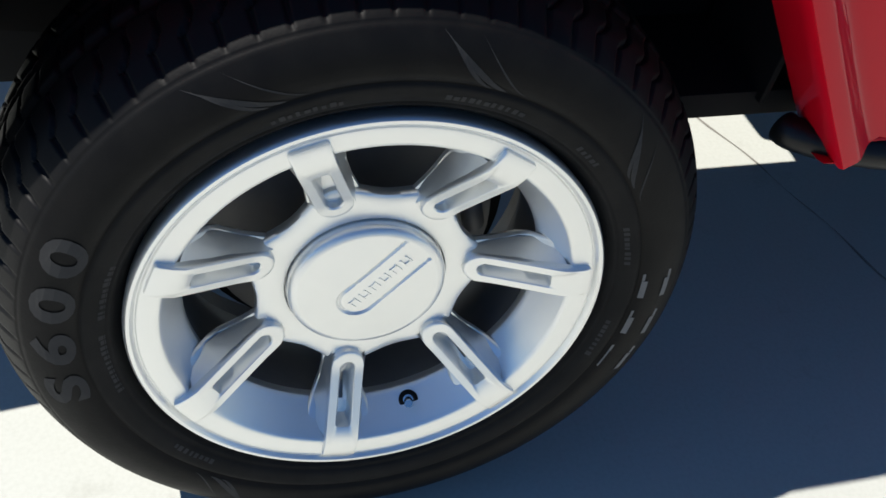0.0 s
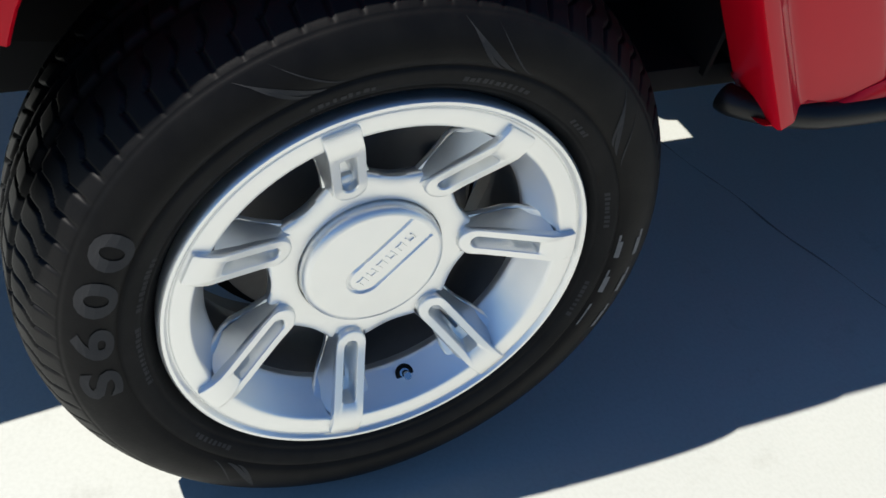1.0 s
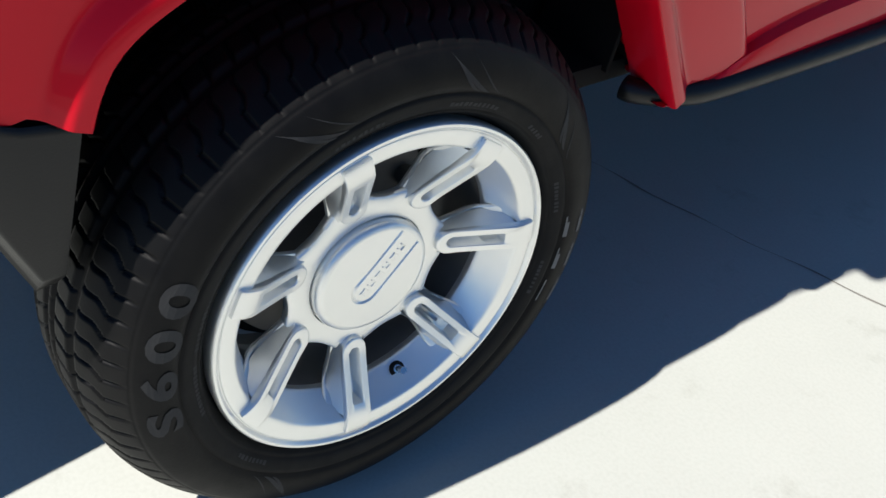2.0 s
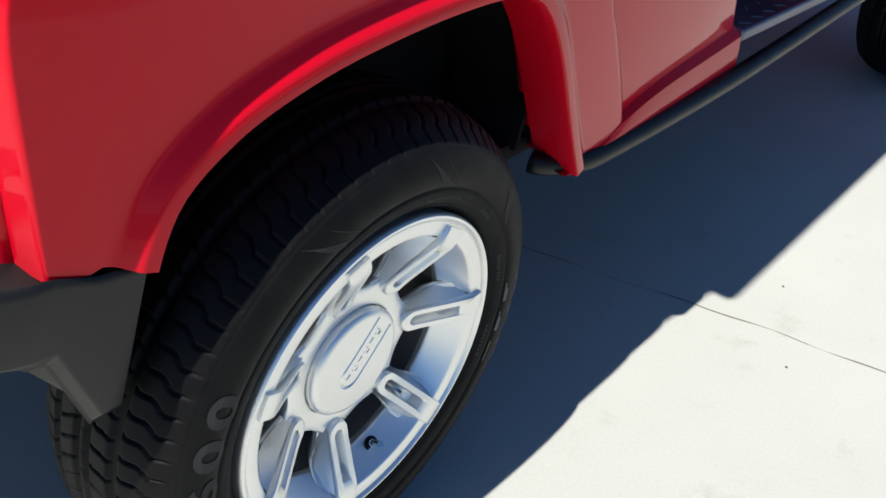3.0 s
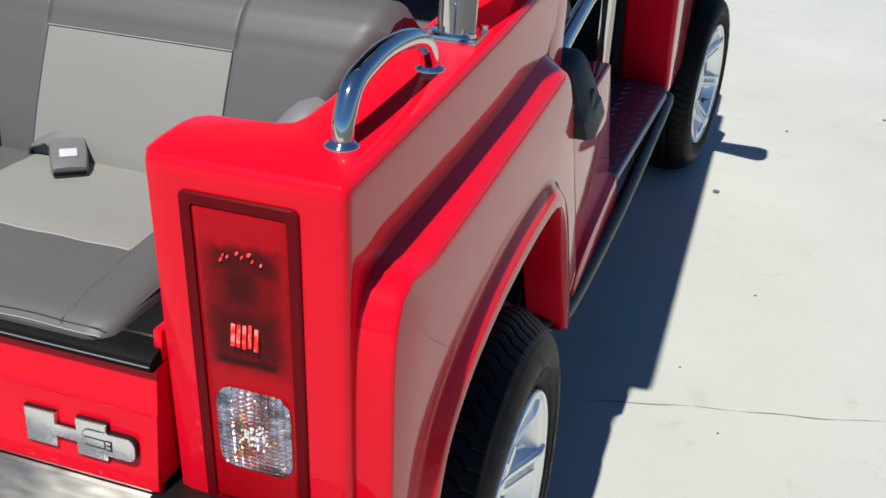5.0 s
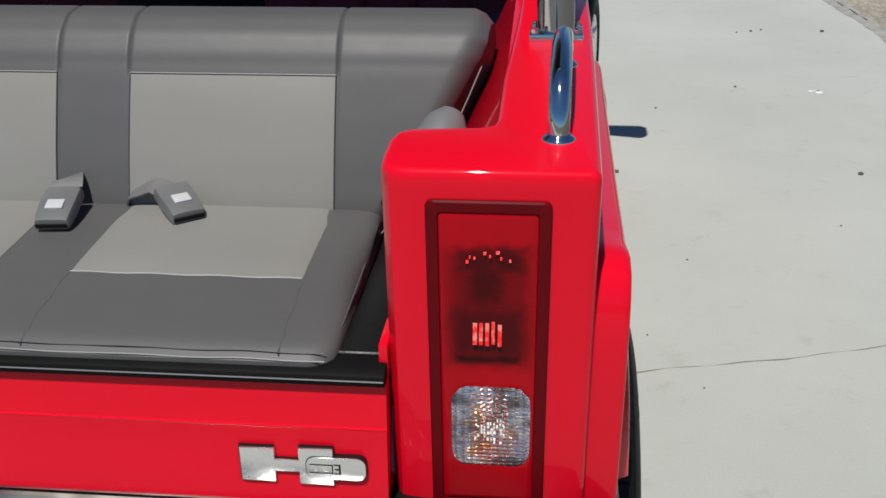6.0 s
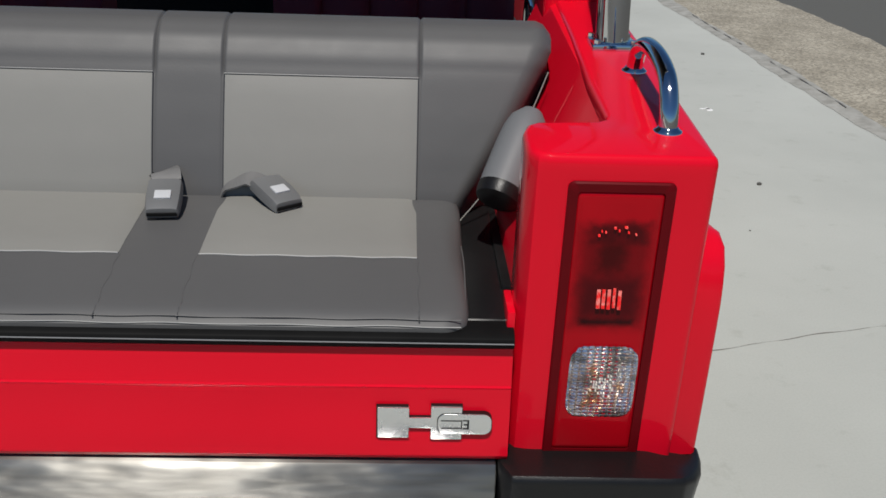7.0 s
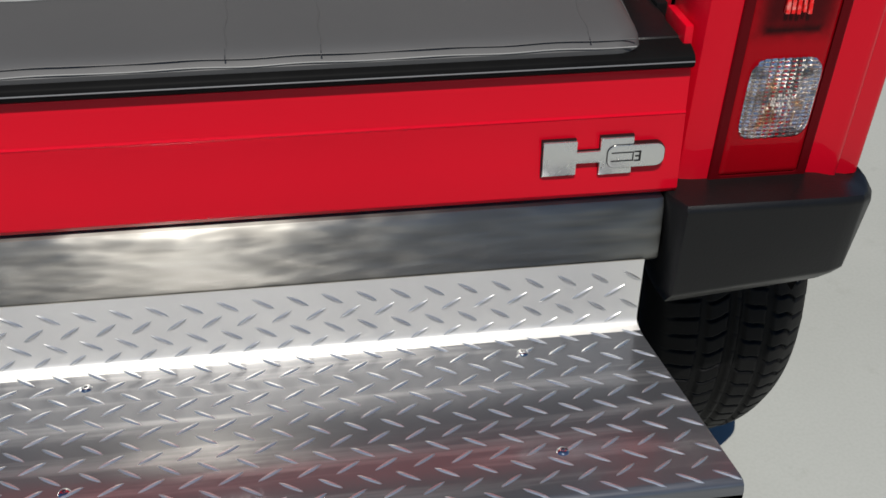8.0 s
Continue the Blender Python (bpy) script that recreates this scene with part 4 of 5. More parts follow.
h_shape = [(-0.0704, -0.0195), (-0.035, -0.0195), (-0.035, -0.0065), (-0.0105, -0.0065), (-0.0105, -0.021), (0.0245, -0.021), (0.0245, 0.021), (-0.0105, 0.021), (-0.0105, 0.0065), (-0.035, 0.0065), (-0.035, 0.0195), (-0.0704, 0.0195)]
prism([(BX + u, BZ + v) for u, v in h_shape], xz, BY + 0.002, BY - 0.0045, 0.001, 2, bm)
part("badge", bm, BADGE, gate, "bright metal model badge with a dark edge")
bm = bmesh.new()
prism([(BX + u * 1.02, BZ + v * 1.07) for u, v in h_shape], xz, BY + 0.002, BY - 0.0022, 0, 1, bm)
part("badge_edge", bm, BLACK, gate)
bm = bmesh.new()
prism([(BX + 0.0275 + u, BZ + v) for u, v in rounded(0.0620, 0.0270, 0.0095)], xz, BY + 0.002, BY - 0.0052, 0, 1, bm)
part("plate_edge", bm, BLACK, gate)
bm = bmesh.new()
prism([(BX + 0.0275 + u, BZ + v) for u, v in rounded(0.0605, 0.0258, 0.009)], xz, BY + 0.001, BY - 0.0064, 0.0008, 2, bm)
part("badge_plate", bm, BADGE, gate)
for u0, u1, v0, v1 in ((0.001, 0.0245, 0.0042, 0.0054), (0.001, 0.0245, -0.0054, -0.0042), (0.0235, 0.0247, -0.0054, 0.0054), (0.0305, 0.0325, -0.006, 0.006), (0.0255, 0.0305, 0.0045, 0.006), (0.0265, 0.0305, -0.0008, 0.0008), (0.0255, 0.0305, -0.006, -0.0045)):
    bm = block((BX + u0, BY - 0.0068, BZ + v0), (BX + u1, BY - 0.004, BZ + v1))
    part("badge_groove", bm, BLACK, gate)

bm = bmesh.new()
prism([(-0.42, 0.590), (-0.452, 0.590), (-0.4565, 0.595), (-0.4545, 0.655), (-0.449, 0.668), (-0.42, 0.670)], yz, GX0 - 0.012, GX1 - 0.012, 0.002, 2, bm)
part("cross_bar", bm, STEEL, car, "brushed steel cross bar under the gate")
# A dark bar stands in for the shade in the gap below the gate.
bm = block((GX0, -0.44, 0.672), (GX1, -0.405, 0.684))
part("gate_gap", bm, LINER, car)

# checker-plate step: upright back, fold, tread
SX0, SX1 = 2 * MID + 0.297, -0.297
SZ = 0.505
SF = -0.716


def step_edge(y):
    return -0.297 + (-0.268 + 0.297) * (y + 0.46) / (SF + 0.46)


def tread_z(y):
    """The tread rises a little towards its front."""
    return SZ + 0.009 * max(0.0, -0.485 - y) / 0.231


bm = bmesh.new()
FZ = tread_z(SF)
prof = [(-0.459, 0.595), (-0.459, 0.54), (-0.459, 0.517), (-0.4598, 0.5132), (-0.4618, 0.510), (-0.4655, 0.5078), (-0.472, 0.506), (-0.485, SZ), (-0.55, tread_z(-0.55)), (-0.63, tread_z(-0.63)), (SF + 0.008, FZ), (SF + 0.003, FZ - 0.0012), (SF, FZ - 0.004), (SF - 0.002, FZ - 0.012), (SF - 0.002, FZ - 0.045)]
rows = [[(SX0 if k == 0 else (step_edge(y) if y < -0.462 else SX1), y, z) for k in (0, 1)] for y, z in prof]
under = [[(p[0], p[1] + (0.004 if i < 5 else 0), p[2] - (0.004 if i >= 5 else 0)) for p in row] for i, row in enumerate(rows)]
grid(bm, rows)
grid(bm, under)
for k in (0, 1):
    grid(bm, [[r[k] for r in rows], [u[k] for u in under]])
# The upright and fold take the paler sunlit tone, the tread the darker.
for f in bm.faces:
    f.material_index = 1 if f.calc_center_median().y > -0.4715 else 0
step = part("rear_step", bm, (PLATE, PLATE_SUNLIT), car, "bright aluminium checker-plate step")
# raised lugs, in alternating directions
verts, faces = [], []


def lug(c, along, across, up, length, wide, high):
    k = len(verts)
    n_ = 7
    for i in range(n_):
        t = -1 + 2 * i / (n_ - 1)
        w = wide * (1 - t * t) ** 0.6 + 0.0002
        for f, h in ((-1, 0.0), (-0.35, high * (1 - t * t) ** 0.5), (0.35, high * (1 - t * t) ** 0.5), (1, 0.0)):
            verts.append(tuple(c + along * (t * length / 2) + across * (f * w / 2) + up * (h - 0.0002)))
    for i in range(n_ - 1):
        for j in range(3):
            a = k + i * 4 + j
            faces.append((a, a + 1, a + 5, a + 4))


PX, PY = 0.037, 0.0192
for j in range(-6, 15):
    for i in range(0, 44):
        x = SX1 - 0.012 - i * PX - (PX / 2 if j % 2 else 0)
        sgn = 1 if (j % 2) else -1
        d = Vector((math.cos(radians(sgn * 33)), math.sin(radians(sgn * 33)), 0))
        if j >= 0:
            yy = -0.4745 - j * PY
            if yy < SF + 0.008:
                continue
            c = Vector((x + (step_edge(yy) - SX1), yy, tread_z(yy) + (0.001 if yy > -0.478 else 0.0)))
            lug(c, d, Vector((-d.y, d.x, 0)), Vector((0, 0, 1)), 0.029, 0.0044, 0.0021)
        else:
            z = 0.517 + (-j - 1) * PY
            if z > 0.59:
                continue
            d2 = Vector((d.x, 0, d.y))
            lug(Vector((x, -0.459, z)), d2, Vector((-d2.z, 0, d2.x)), Vector((0, -1, 0)), 0.029, 0.0044, 0.0021)
me = bpy.data.meshes.new("step_tread")
me.from_pydata(verts, [], faces)
me.materials.append(PLATE_LUG)
tagged(placed("step_tread", me, step), "raised pattern of the checker plate", kind="stuff")
bm = bmesh.new()
lathe(bm, [(0.0001, 0.0004), (0.0017, 0.0006), (0.0021, 0.0026), (0.0036, 0.0026), (0.0058, 0.0013), (0.0066, 0.0)], 16)
bmesh.ops.rotate(bm, verts=bm.verts, matrix=Matrix.Rotation(radians(-90), 3, "Y"))
rivet = bpy.data.meshes.new("rivet")
bm.to_mesh(rivet)
rivet.materials.append(CHROME)
for x, y in ((-0.437, -0.494), (-0.907, -0.492), (-1.37, -0.492), (-0.429, -0.653), (-0.903, -0.645), (-1.37, -0.645)):
    placed("rivet", rivet, step, at=pose(x, y, tread_z(y)))
for x in (-0.5, -1.22):
    part("step_bracket", block((x - 0.02, -0.70, 0.45), (x + 0.02, -0.34, 0.485), 0.004, 1), LINER, step)

# -- rear-facing bench --
CX0, CX1 = 2 * MID + 0.318, -0.318
bench_prof = [(-0.10, 0.74), (-0.415, 0.74), (-0.432, 0.76), (-0.436, 0.80), (-0.440, 0.827), (-0.4405, 0.838), (-0.434, 0.8455), (-0.415, 0.852), (-0.38, 0.858), (-0.335, 0.8645), (-0.28, 0.869), (-0.2, 0.873), (-0.12, 0.876), (-0.08, 0.85)]


def cushion(name, x0, x1, prof, mat, parent, label="", r=0.03):
    """A padded slab: the profile runs across, and its ends are drawn in round."""
    bm = bmesh.new()
    cy = sum(p[0] for p in prof) / len(prof)
    cz = sum(p[1] for p in prof) / len(prof)
    stations = []
    for t in (0, 0.12, 0.3, 0.55, 0.8, 1.0):
        stations.append((x0 + r * t, math.sqrt(max(0.0, 1 - (1 - t) ** 2))))
    for k in range(1, 12):
        stations.append((x0 + r + (x1 - x0 - 2 * r) * k / 12, 1.0))
    for t in (1.0, 0.8, 0.55, 0.3, 0.12, 0):
        stations.append((x1 - r * t, math.sqrt(max(0.0, 1 - (1 - t) ** 2))))
    rows = []
    for x, s in stations:
        k = r * (1 - s)
        row = []
        for y, z in prof:
            d = Vector((y - cy, z - cz))
            d = d * max(0.0, 1 - 0.8 * k / max(d.length, 1e-6))
            row.append((x, cy + d.x, cz + d.y))
        rows.append(row)
    made = grid(bm, rows, True)
    bm.faces.new(made[0])
    bm.faces.new(made[-1])
    return part(name, bm, mat, parent, label)


fine_prof = [(p.x, p.y) for p in (Vector((q.x, q.y)) for q in even(spline([(y, z, 0) for y, z in bench_prof], 4), 64))]
seat = cushion("seat_cushion", CX0, CX1, fine_prof, VINYL_DARK, car, "dark grey vinyl bench cushion with light grey panels")


def seat_z(y):
    ys_ = [p[0] for p in bench_prof[6:13]]
    zs_ = [p[1] for p in bench_prof[6:13]]
    o = np.argsort(ys_)
    return float(np.interp(y, np.array(ys_)[o], np.array(zs_)[o]))


def back_pt(x, s, lift=0.0):
    """A point of the backrest's face at the height s above the cushion (0 .. 1)."""
    path = [(-0.136, 0.835), (-0.132, 0.88), (-0.116, 0.93), (-0.097, 0.98), (-0.077, 1.028), (-0.066, 1.05), (-0.052, 1.068), (-0.03, 1.083), (0.0, 1.088), (0.03, 1.082)]
    f = s * (len(path) - 1)
    i = min(int(f), len(path) - 2)
    a, b = Vector(path[i]), Vector(path[i + 1])
    p = a.lerp(b, f - i)
    nrm = Vector((-(b - a).y, (b - a).x)).normalized()
    p = p + nrm * lift
    return (x, p.x, p.y)


PANELS = [(-0.376, -0.634), (-0.728, -0.986), (-1.080, -1.344)]
SEAMS = [-0.374, -0.636, -0.726, -0.988, -1.078, -1.346]
for x1, x0 in PANELS:
    # pad on the cushion
    bm = bmesh.new()
    rows = []
    for j in range(13):
        v = j / 12
        y = -0.314 + v * (0.314 - 0.126)
        row = []
        for i in range(25):
            u = i / 24
            edge = min(u, 1 - u) * 24
            rim_ = min(1.0, edge / 1.5) * min(1.0, (12 * min(v + 0.0, 1.2)) / 1.5)
            row.append((x0 + u * (x1 - x0), y, seat_z(y) + 0.0006 + 0.0032 * rim_ ** 0.5))
        rows.append(row)
    grid(bm, rows)
    part("seat_panel", bm, VINYL_LIGHT, seat, "light grey vinyl seat panel")
    bm = bmesh.new()
    tube([(x0 + (x1 - x0) * k / 20, -0.3155 + 0.0012 * math.sin(k * 1.1), seat_z(-0.3155) + 0.0012) for k in range(21)], 0.0012, 6, bm)
    part("seam", bm, THREAD, seat)
for x in SEAMS:
    bm = bmesh.new()
    ys_ = np.linspace(-0.439, -0.422, 14)
    tube([(x, y, seat_z(y) - 0.0001) for y in ys_], 0.0007, 6, bm)
    part("seam", bm, PAD_DARK, seat)
for x in SEAMS:
    bm = bmesh.new()
    tube([(x + 0.0012 * math.sin(k * 0.9), y, seat_z(y) - 0.0004) for k, y in enumerate(np.linspace(-0.43, -0.316, 16))], 0.0011, 6, bm)
    part("seam", bm, VINYL_DARK, seat)
for z, y in ((0.8395, -0.4405), (0.8455, -0.4352)):
    bm = bmesh.new()
    tube([(CX0 + 0.01 + (CX1 - CX0 - 0.02) * k / 80, y - 0.0004 * math.sin(k), z + 0.0006 * math.sin(k * 0.7)) for k in range(81)], 0.0007, 6, bm)
    part("seam", bm, THREAD if z < 0.84 else VINYL_DARK, seat)
bm = bmesh.new()
tube(spline([(CX1 - 0.012, -0.425, 0.838), (CX1 - 0.004, -0.40, 0.846), (CX1 - 0.001, -0.3, 0.856), (CX1 - 0.003, -0.2, 0.853)], 8), 0.001, 6, bm)
part("seam", bm, VINYL_DARK, seat)

# backrest: slopes forward, its ends flare out towards the top
bm = bmesh.new()
rows = []
NS = 46
wide = 2 * (-0.25 - MID)
HALF = -0.36 - MID
inner = sorted(set([-HALF + 2 * HALF * i / 60 for i in range(61)] + [sx - MID + d for sx in SEAMS for d in (-0.01, -0.006, -0.004, -0.0025, -0.001, 0, 0.001, 0.0025, 0.004, 0.006, 0.01) if abs(sx - MID + d) < HALF]))
for j in range(NS + 1):
    s = j / NS
    reach = -MID - float(np.interp(s, [0, 0.11, 0.22, 0.33, 0.44, 0.56, 0.67, 1], [0.322, 0.303, 0.273, 0.243, 0.217, 0.203, 0.195, 0.19]))
    row = []
    outs = [HALF + (reach - HALF) * k / 16 for k in range(1, 17)]
    for c in [-o for o in outs[::-1]] + inner + outs:
        x = MID + c
        dip = max(0.0032 * math.exp(-((x - sx) / 0.0019) ** 2) * (1 if s > 0.44 else 0.3) for sx in SEAMS)
        end = reach - abs(c)
        round_ = 0.018 * (1 - min(1.0, end / 0.022)) ** 2
        row.append(back_pt(x, s, 0.007 - dip - round_ + 0.0025 * math.sin(math.pi * min(1, max(0, (s - 0.5) * 2.2)))))
    rows.append(row)
rows.append([(p[0], 0.075, p[2] - 0.03) for p in rows[-1]])
rows.append([(p[0], 0.085, 0.8) for p in rows[-1]])
made = grid(bm, rows)
for k in (0, -1):
    bm.faces.new([r[k] for r in made])
back = part("backrest", bm, VINYL_DARK, car, "dark grey vinyl backrest with light grey panels")
for x1, x0 in PANELS:
    bm = bmesh.new()
    rows = []
    for j in range(15):
        v = j / 14
        row = []
        for i in range(25):
            u = i / 24
            rim_ = min(1.0, min(u, 1 - u) * 24 / 1.5) * min(1.0, 14 * (1 - v) / 1.5)
            row.append(back_pt(x0 + u * (x1 - x0), 0.02 + v * 0.42, 0.0074 + 0.0013 * rim_ ** 0.5))
        rows.append(row)
    grid(bm, rows)
    for x in (x0, x1):
        edge_bm = bmesh.new()
        tube([back_pt(x, 0.02 + 0.42 * k / 14, 0.0072) for k in range(15)], 0.0009, 6, edge_bm)
        part("seam", edge_bm, PAD_DARK, back)
    part("back_panel", bm, VINYL_LIGHT, back, "light grey vinyl back panel")
    bm = bmesh.new()
    tube([back_pt(x0 + (x1 - x0) * k / 20, 0.443, 0.0084) for k in range(21)], 0.0008, 6, bm)
    part("seam", bm, THREAD, back)


# belt buckles lying on the cushion
def buckle(m, strap):
    bm = bmesh.new()
    rows = []
    for s, w, h in ((-0.034, 0.019, 0.004), (-0.033, 0.0205, 0.011), (-0.028, 0.022, 0.0155), (0.0, 0.0225, 0.0165), (0.022, 0.0215, 0.0155), (0.032, 0.02, 0.0125), (0.0335, 0.0185, 0.004)):
        rows.append([(u * w, s, h * k) for u, k in ((-1, 0.0), (-1, 0.55), (-0.92, 0.9), (-0.7, 1), (0, 1.04), (0.7, 1), (0.92, 0.9), (1, 0.55), (1, 0))])
    made = grid(bm, rows)
    bm.faces.new(made[0])
    bm.faces.new(made[-1])
    body = part("belt_buckle", bm, BUCKLE, car, "grey plastic seat belt buckle", at=m)
    bm = block((-0.0105, -0.001, 0.0155), (0.0105, 0.016, 0.0185), 0.0015, 2)
    part("release_button", bm, BUTTON, body, "pale release button")
    # The opening's shade, as a thin dark block on the buckle's end.
    bm = block((-0.019, 0.0335, 0.0025), (0.019, 0.0355, 0.0085), 0.001, 1)
    part("slot", bm, LINER, body)
    bm = bmesh.new()
    line = spline(strap, 6)
    inv = m.inverted()
    rows = []
    for i, p in enumerate(line):
        d = (line[min(i + 1, len(line) - 1)] - line[max(i - 1, 0)]).normalized()
        s = d.cross(Vector((0, -0.4, 1))).normalized() * 0.019
        nrm = s.cross(d).normalized() * 0.0012
        rows.append([inv @ (p + s + nrm), inv @ (p - s + nrm), inv @ (p - s - nrm), inv @ (p + s - nrm)])
    grid(bm, rows, True)
    part("belt_strap", bm, WEBBING, body, "grey woven belt webbing")


buckle(pose(-0.700, -0.190, 0.886, -17, 0, 186), [(-0.703, -0.158, 0.903), (-0.705, -0.150, 0.909), (-0.708, -0.142, 0.911), (-0.712, -0.133, 0.905), (-0.71, -0.126, 0.885)])
buckle(pose(-0.561, -0.164, 0.886, -14, 0, 218), [(-0.580, -0.142, 0.9), (-0.598, -0.138, 0.906), (-0.616, -0.135, 0.900), (-0.632, -0.131, 0.892), (-0.642, -0.126, 0.876)])

# black ledge between cushion and body, inner walls, small red tab
bm = bmesh.new()
prism([(-0.424, 0.70), (-0.424, 0.825), (-0.415, 0.838), (-0.18, 0.838), (-0.08, 0.85), (-0.08, 0.70)], yz, -0.335, -0.273, 0.004, 2, bm)
mirror(part("inner_ledge", bm, BLACK, car, "black moulded ledge beside the cushion"))
bm = block((-0.275, -0.335, 0.78), (-0.165, 0.1, 0.842), 0.003)
mirror(part("inner_shelf", bm, BLACK, car))
bm = bmesh.new()
grid(bm, [[(x, y, z + (top_z(y) - TOP) * f) for y in np.linspace(-0.345, 0.3, 12)] for x, z, f in ((-0.10, 0.8, 0), (-0.10, 1.03, 1), (-0.160, 1.036, 1), (-0.1665, 1.033, 1), (-0.171, 1.024, 1), (-0.215, 0.95, 0.6), (-0.262, 0.868, 0), (-0.264, 0.8, 0))])
mirror(part("inner_wall", bm, RED, car))
bm = block((-0.277, -0.430, 0.82), (-0.2675, -0.37, 0.854), 0.003)
mirror(part("body_tab", bm, RED, car))

# grey armrest folded against the tail block
bm = bmesh.new()
axis0, axis1 = Vector((-0.228, -0.148, 1.004)), Vector((-0.272, -0.228, 0.922))
pts = [axis0.lerp(axis1, t) for t in np.linspace(0, 1, 9)]
tube(pts, [0.014, 0.025, 0.0285, 0.0295, 0.030, 0.030, 0.030, 0.030, 0.0295], 26, bm, caps=True)
arm = part("folded_armrest", bm, PAD_GREY, car, "grey padded armrest folded down")
bm = bmesh.new()
pts = [axis0.lerp(axis1, t) for t in (0.97, 1.02, 1.10, 1.14)]
tube(pts, [0.0302, 0.0302, 0.028, 0.017], 26, bm)
part("armrest_end", bm, BLACK, arm, "black plastic end")
bm = bmesh.new()
tube([(-0.213, -0.205, 0.985), (-0.203, -0.208, 1.0)], 0.007, 12, bm)
part("pivot_bolt", bm, CHROME, arm)
mirror(arm)
bm = bmesh.new()
tube(spline([(-0.318, -0.15, 0.85), (-0.275, -0.128, 0.90), (-0.232, -0.1, 0.97), (-0.2, -0.07, 1.04)], 8), 0.0009, 8, bm)
part("back_piping", bm, VINYL_LIGHT, back, "pale piping down the backrest's end")

# chrome grab hoop and roof post on the rail
bm = bmesh.new()
tube(spline([(-0.110, -0.376, 1.045), (-0.110, -0.372, 1.070), (-0.110, -0.355, 1.095), (-0.109, -0.325, 1.106), (-0.108, -0.28, 1.112), (-0.106, -0.225, 1.110), (-0.105, -0.185, 1.099), (-0.104, -0.165, 1.08), (-0.104, -0.16, 1.058)], 8), 0.0104, 24, bm)
hoop = part("grab_hoop", bm, CHROME, car, "chromed tubular grab handle")
for x, y in ((-0.110, -0.376), (-0.104, -0.16)):
    bm = bmesh.new()
    lathe(bm, [(0.001, 0.006), (0.0112, 0.006), (0.0125, 0.004), (0.0155, 0.0022), (0.0162, 0.0005), (0.0162, -0.006)], 28)
    bmesh.ops.rotate(bm, verts=bm.verts, matrix=Matrix.Rotation(radians(-90), 3, "Y"))
    part("flange", bm, CHROME, hoop, at=pose(x, y, top_z(y)))
bm = bmesh.new()
PX0, PY0 = -0.112, -0.045
tube([(PX0, PY0, 1.06), (PX0 - 0.008, PY0 + 0.022, 1.4), (PX0 - 0.02, PY0 + 0.055, 1.86)], 0.0225, 28, bm)
post = part("roof_post", bm, CHROME, car, "chromed roof post bolted to the bed rail")
bm = block((PX0 - 0.032, PY0 - 0.032, top_z(PY0) - 0.006), (PX0 + 0.032, PY0 + 0.032, top_z(PY0) + 0.007), 0.003)
part("post_foot", bm, CHROME, post)
for dx in (-0.025, 0.025):
    for dy in (-0.025, 0.025):
        bm = bmesh.new()
        tube([(PX0 + dx, PY0 + dy, top_z(PY0) + 0.006), (PX0 + dx, PY0 + dy, top_z(PY0) + 0.0115)], 0.005, 6, bm)
        part("foot_bolt", bm, CHROME, post)
mirror(post)
mirror(hoop)
# red door pillar and roof
bm = block((-0.176, 0.20, 0.95), (-0.085, 0.34, 1.24), 0.012, 3)
block((-0.168, 0.25, 1.2), (-0.135, 0.33, 1.88), 0.006, 2, bm)
mirror(part("door_pillar", bm, RED, car))
bm = bmesh.new()
prism([(-0.07, -0.02), (-0.07, 2.45), (2 * MID + 0.07, 2.45), (2 * MID + 0.07, -0.02)], xy, 1.86, 1.92, 0.02, 3, bm)
part("roof", bm, BLACK, car, "flat canopy over the front seats")

# -- cab: dark red forward seat backs, console with a cup ring, boarding rails --
for x0, x1 in ((-0.175, -0.66), (-1.0, -1.54)):
    bm = bmesh.new()
    k = 5
    rows = []
    for z, y in ((0.5, 0.60), (0.8, 0.62), (1.05, 0.66), (1.12, 0.69), (1.14, 0.73), (1.0, 0.76), (0.5, 0.76)):
        row = []
        for i in range(61):
            u = i / 60
            groove = 0.012 * abs(math.sin(u * k * math.pi)) ** 0.5
            row.append((x0 + (x1 - x0) * u, y - groove, z))
        rows.append(row)
    made = grid(bm, rows)
    for e in (0, -1):
        bm.faces.new([r[e] for r in made])
    part("front_seat_back", bm, VINYL_RED, car, "dark red channelled front seat back")
bm = block((-0.985, 0.55, 0.5), (-0.675, 0.74, 0.945), 0.02, 3)
console = part("centre_console", bm, BLACK, car, "black console with a cup holder")
bm = bmesh.new()
lathe(bm, [(0.036, 0.0), (0.036, 0.006), (0.040, 0.009), (0.044, 0.006), (0.044, 0.0)], 36)
bmesh.ops.rotate(bm, verts=bm.verts, matrix=Matrix.Rotation(radians(-90), 3, "Y"))
part("cup_ring", bm, CHROME, console, at=pose(-0.75, 0.605, 0.944))

bm = bmesh.new()
prism([(0.45, 0.5), (0.45, 0.93), (0.52, 0.97), (0.86, 0.97), (0.93, 0.9), (0.95, 0.5)], yz, -0.46, -0.15, 0.03, 3, bm)
part("cab_seat", bm, VINYL_DARK, car, "dark grey cab seat seen through the opening")
bm = bmesh.new()
tube(spline([(-0.1, 0.50, 0.93), (-0.1, 0.58, 0.95), (-0.1, 0.76, 0.985), (-0.1, 0.92, 1.0), (-0.1, 0.99, 0.98), (-0.1, 1.012, 0.92), (-0.1, 1.02, 0.80)], 8), 0.0155, 20, bm)
part("boarding_rail", bm, CHROME, car, "chromed rail beside the cab seat")
bm = bmesh.new()
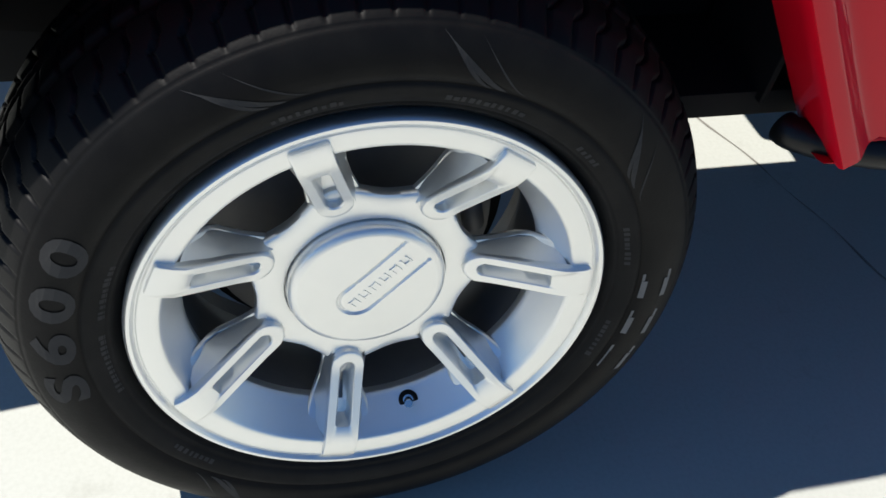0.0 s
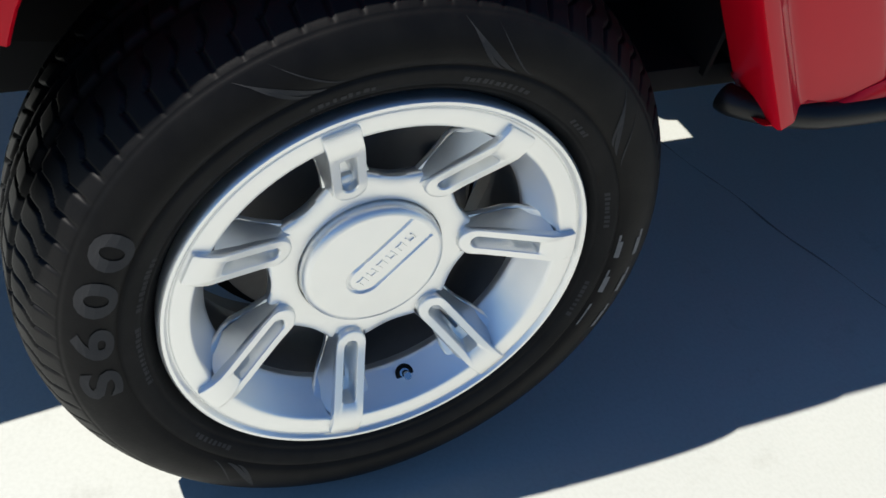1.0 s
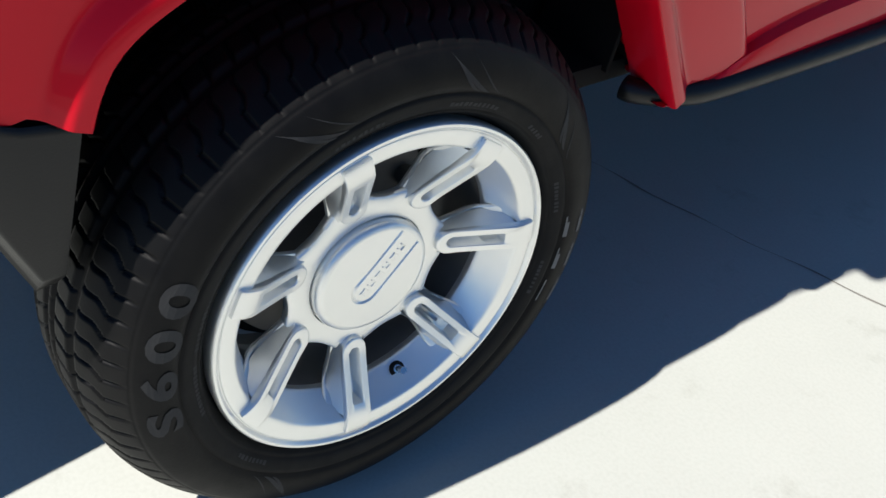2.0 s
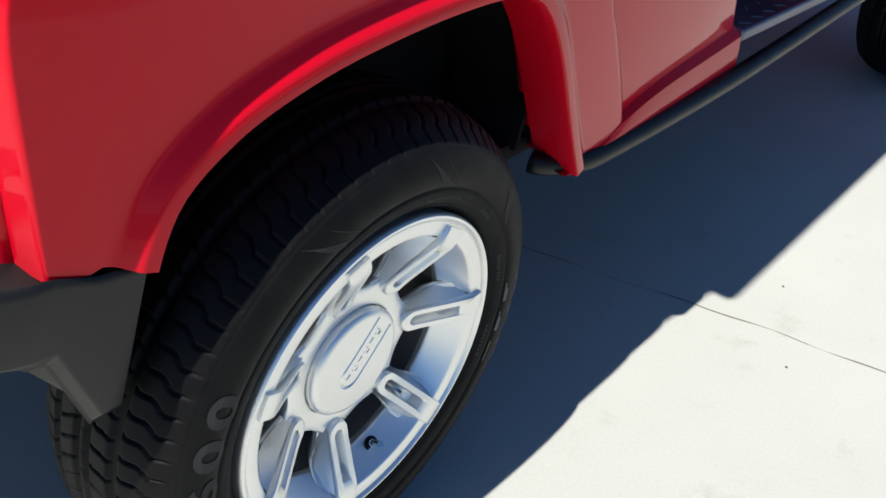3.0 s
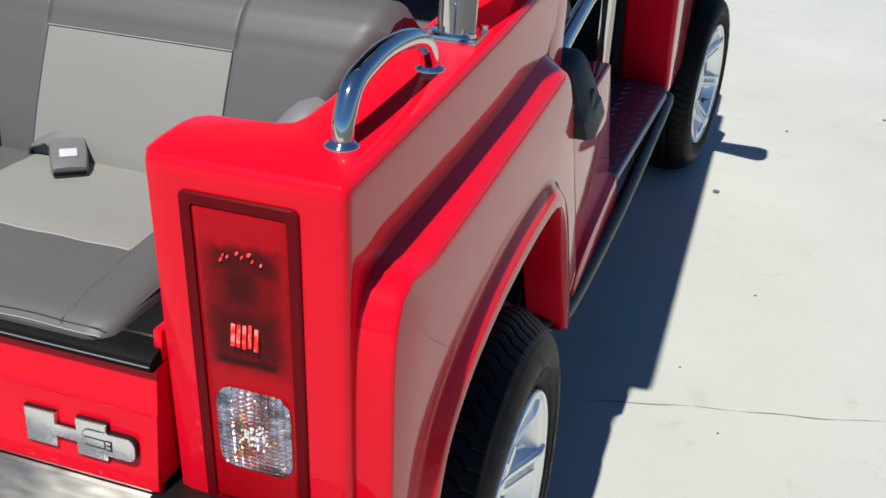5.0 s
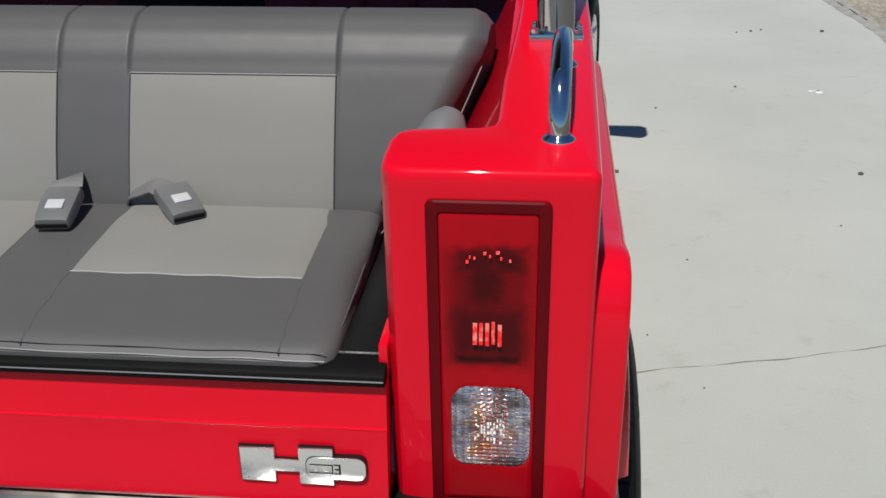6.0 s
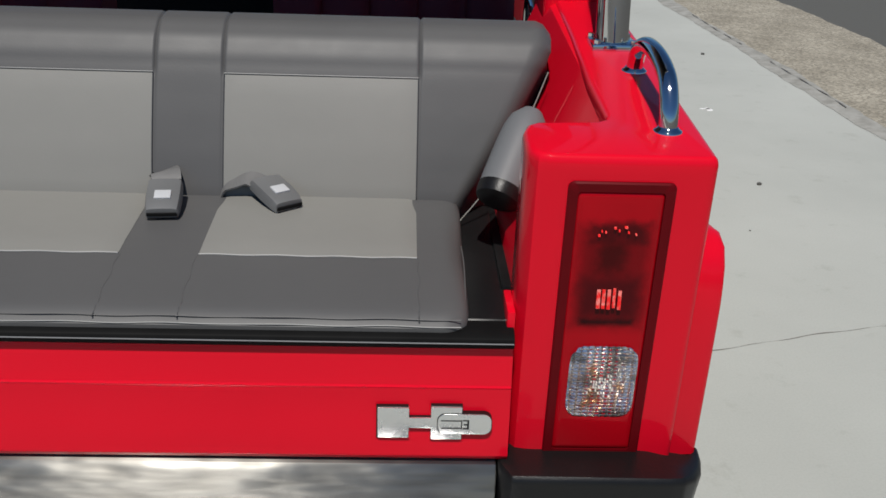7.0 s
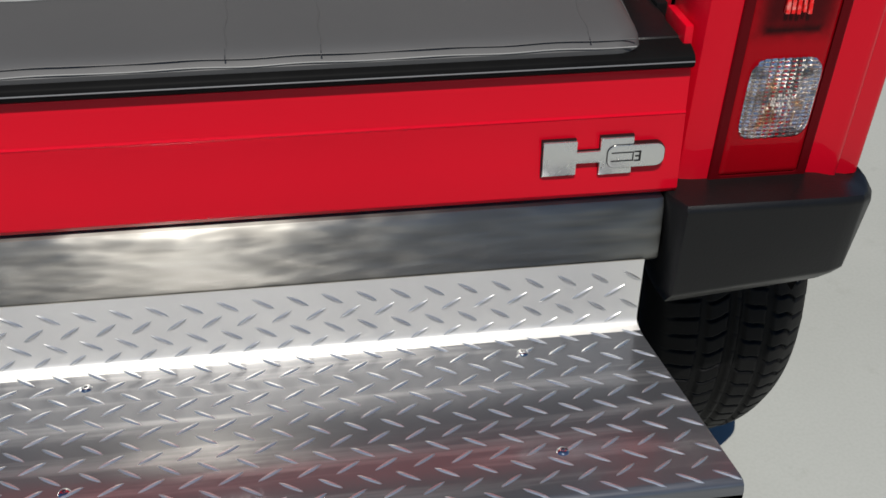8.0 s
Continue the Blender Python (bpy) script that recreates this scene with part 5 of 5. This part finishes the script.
tube(spline([(-0.13, 0.48, 0.965), (-0.13, 0.7, 1.01), (-0.13, 0.9, 1.04)], 8), 0.012, 16, bm)
part("seat_rail", bm, CHROME, car)
# folded armrest outside the opening: a tapered pad, a skirt with a raised face, a pivot
def ring_at(c, w, d, cut=0.28):
    """An eight-sided ring, w wide along the side and d deep."""
    pts = [(-1, -1 + cut), (-1, 1 - cut), (-1 + cut, 1), (1 - cut, 1), (1, 1 - cut), (1, -1 + cut), (1 - cut, -1), (-1 + cut, -1)]
    return [c + Vector((d * q, w * p, 0.25 * w * p)) for p, q in pts]


top_c, low_c = Vector((-0.078, 0.446, 0.948)), Vector((-0.047, 0.498, 0.822))
bm = bmesh.new()
made = grid(bm, [ring_at(top_c.lerp(low_c, t), w, d) for t, w, d in ((0.0, 0.022, 0.014), (0.03, 0.032, 0.022), (0.12, 0.040, 0.028), (0.4, 0.046, 0.032), (0.7, 0.050, 0.034), (0.72, 0.052, 0.036), (0.74, 0.052, 0.036), (0.96, 0.053, 0.036), (1.0, 0.047, 0.030))], True)
bm.faces.new(made[0])
bm.faces.new(made[-1])
hang = part("cab_armrest", bm, PAD_DARK, car, "dark grey padded armrest hanging at the opening")
bm = bmesh.new()
mid_c = top_c.lerp(low_c, 0.62)
prism([(mid_c.y - 0.028, mid_c.z - 0.018), (mid_c.y + 0.008, mid_c.z - 0.014), (mid_c.y + 0.004, mid_c.z + 0.022), (mid_c.y - 0.010, mid_c.z + 0.020)], yz, mid_c.x + 0.02, mid_c.x + 0.0345, 0.004, 2, bm)
part("armrest_rib", bm, PAD_DARK, hang)
bm = bmesh.new()
tube([(-0.072, 0.426, 0.868), (-0.05, 0.424, 0.868)], 0.006, 12, bm)
tube([(-0.0505, 0.424, 0.868), (-0.046, 0.4238, 0.868)], 0.0095, 6, bm)
part("pivot_bolt", bm, CHROME, hang)
# pale belt anchor on the seat's flank
bm = bmesh.new()
a, b = rounded(0.030, 0.040, 0.014), rounded(0.013, 0.022, 0.006)
for x0, x1 in ((-0.138, -0.141),):
    grid(bm, [[(x1, 0.60 + u, 0.925 + v) for u, v in a], [(x0, 0.60 + u, 0.925 + v) for u, v in a], [(x0, 0.60 + u, 0.925 + v) for u, v in b], [(x1, 0.60 + u, 0.925 + v) for u, v in b]], True)
part("belt_anchor", bm, BUTTON, car, "pale metal belt anchor plate")

# running board with raised lugs
bm = bmesh.new()
plan_r = [(-0.22, 1.04), (-0.034, 1.04), (-0.026, 1.3), (-0.012, 1.78), (-0.018, 1.83), (-0.045, 1.862), (-0.09, 1.878), (-0.22, 1.885)]
prism(plan_r, xy, 0.524, 0.55, 0.007, 3, bm)
board = part("running_board", bm, PLATE_DARK, car, "dark checker-plate running board")
mirror(board)
verts, faces = [], []
for j in range(5):
    for i in range(15):
        y = 1.075 + i * 0.057 + (0.0285 if j % 2 else 0)
        x = -0.050 - j * 0.037
        if y > 1.84:
            continue
        a = radians(90 + (38 if j % 2 else -38))
        d = Vector((math.cos(a), math.sin(a), 0))
        lug(Vector((x, y, 0.55)), d, Vector((-d.y, d.x, 0)), Vector((0, 0, 1)), 0.030, 0.0048, 0.002)
me = bpy.data.meshes.new("board_tread")
me.from_pydata(verts, [], faces)
me.materials.append(PLATE)
tagged(placed("board_tread", me, board), "raised pattern of the board", kind="stuff")

# front fender behind and above the front wheel
bm = bmesh.new()
fend = [(1.90, 0.50), (1.86, 0.62), (1.80, 0.80), (1.75, 1.0), (1.74, 1.18), (2.2, 1.16), (3.25, 1.1), (3.38, 0.95), (3.38, 0.7), (3.1, 0.68), (3.02, 0.78), (2.55, 0.8), (2.42, 0.74), (2.33, 0.6), (2.27, 0.5)]
prism(fend, yz, -0.17, -0.02, 0.014, 3, bm)
mirror(part("front_fender", bm, RED, car, "red front fender over the wheel"))
bm = block((-1.55, 2.3, 0.5), (-0.168, 3.3, 1.15), 0.03, 3)
part("bonnet", bm, RED, car)
bm = block((-1.55, 1.78, 0.5), (-0.168, 2.32, 1.12), 0.03, 3)
part("dashboard", bm, LINER, car)
# door mirror
bm = bmesh.new()
prism([(-0.06, 2.29), (0.165, 2.23), (0.195, 2.26), (0.195, 2.35), (0.165, 2.37), (-0.06, 2.37)], xy, 1.27, 1.37, 0.02, 3, bm)
tube([(-0.08, 2.33, 1.12), (-0.08, 2.33, 1.33)], 0.03, 12, bm)
part("door_mirror", bm, BLACK, car)
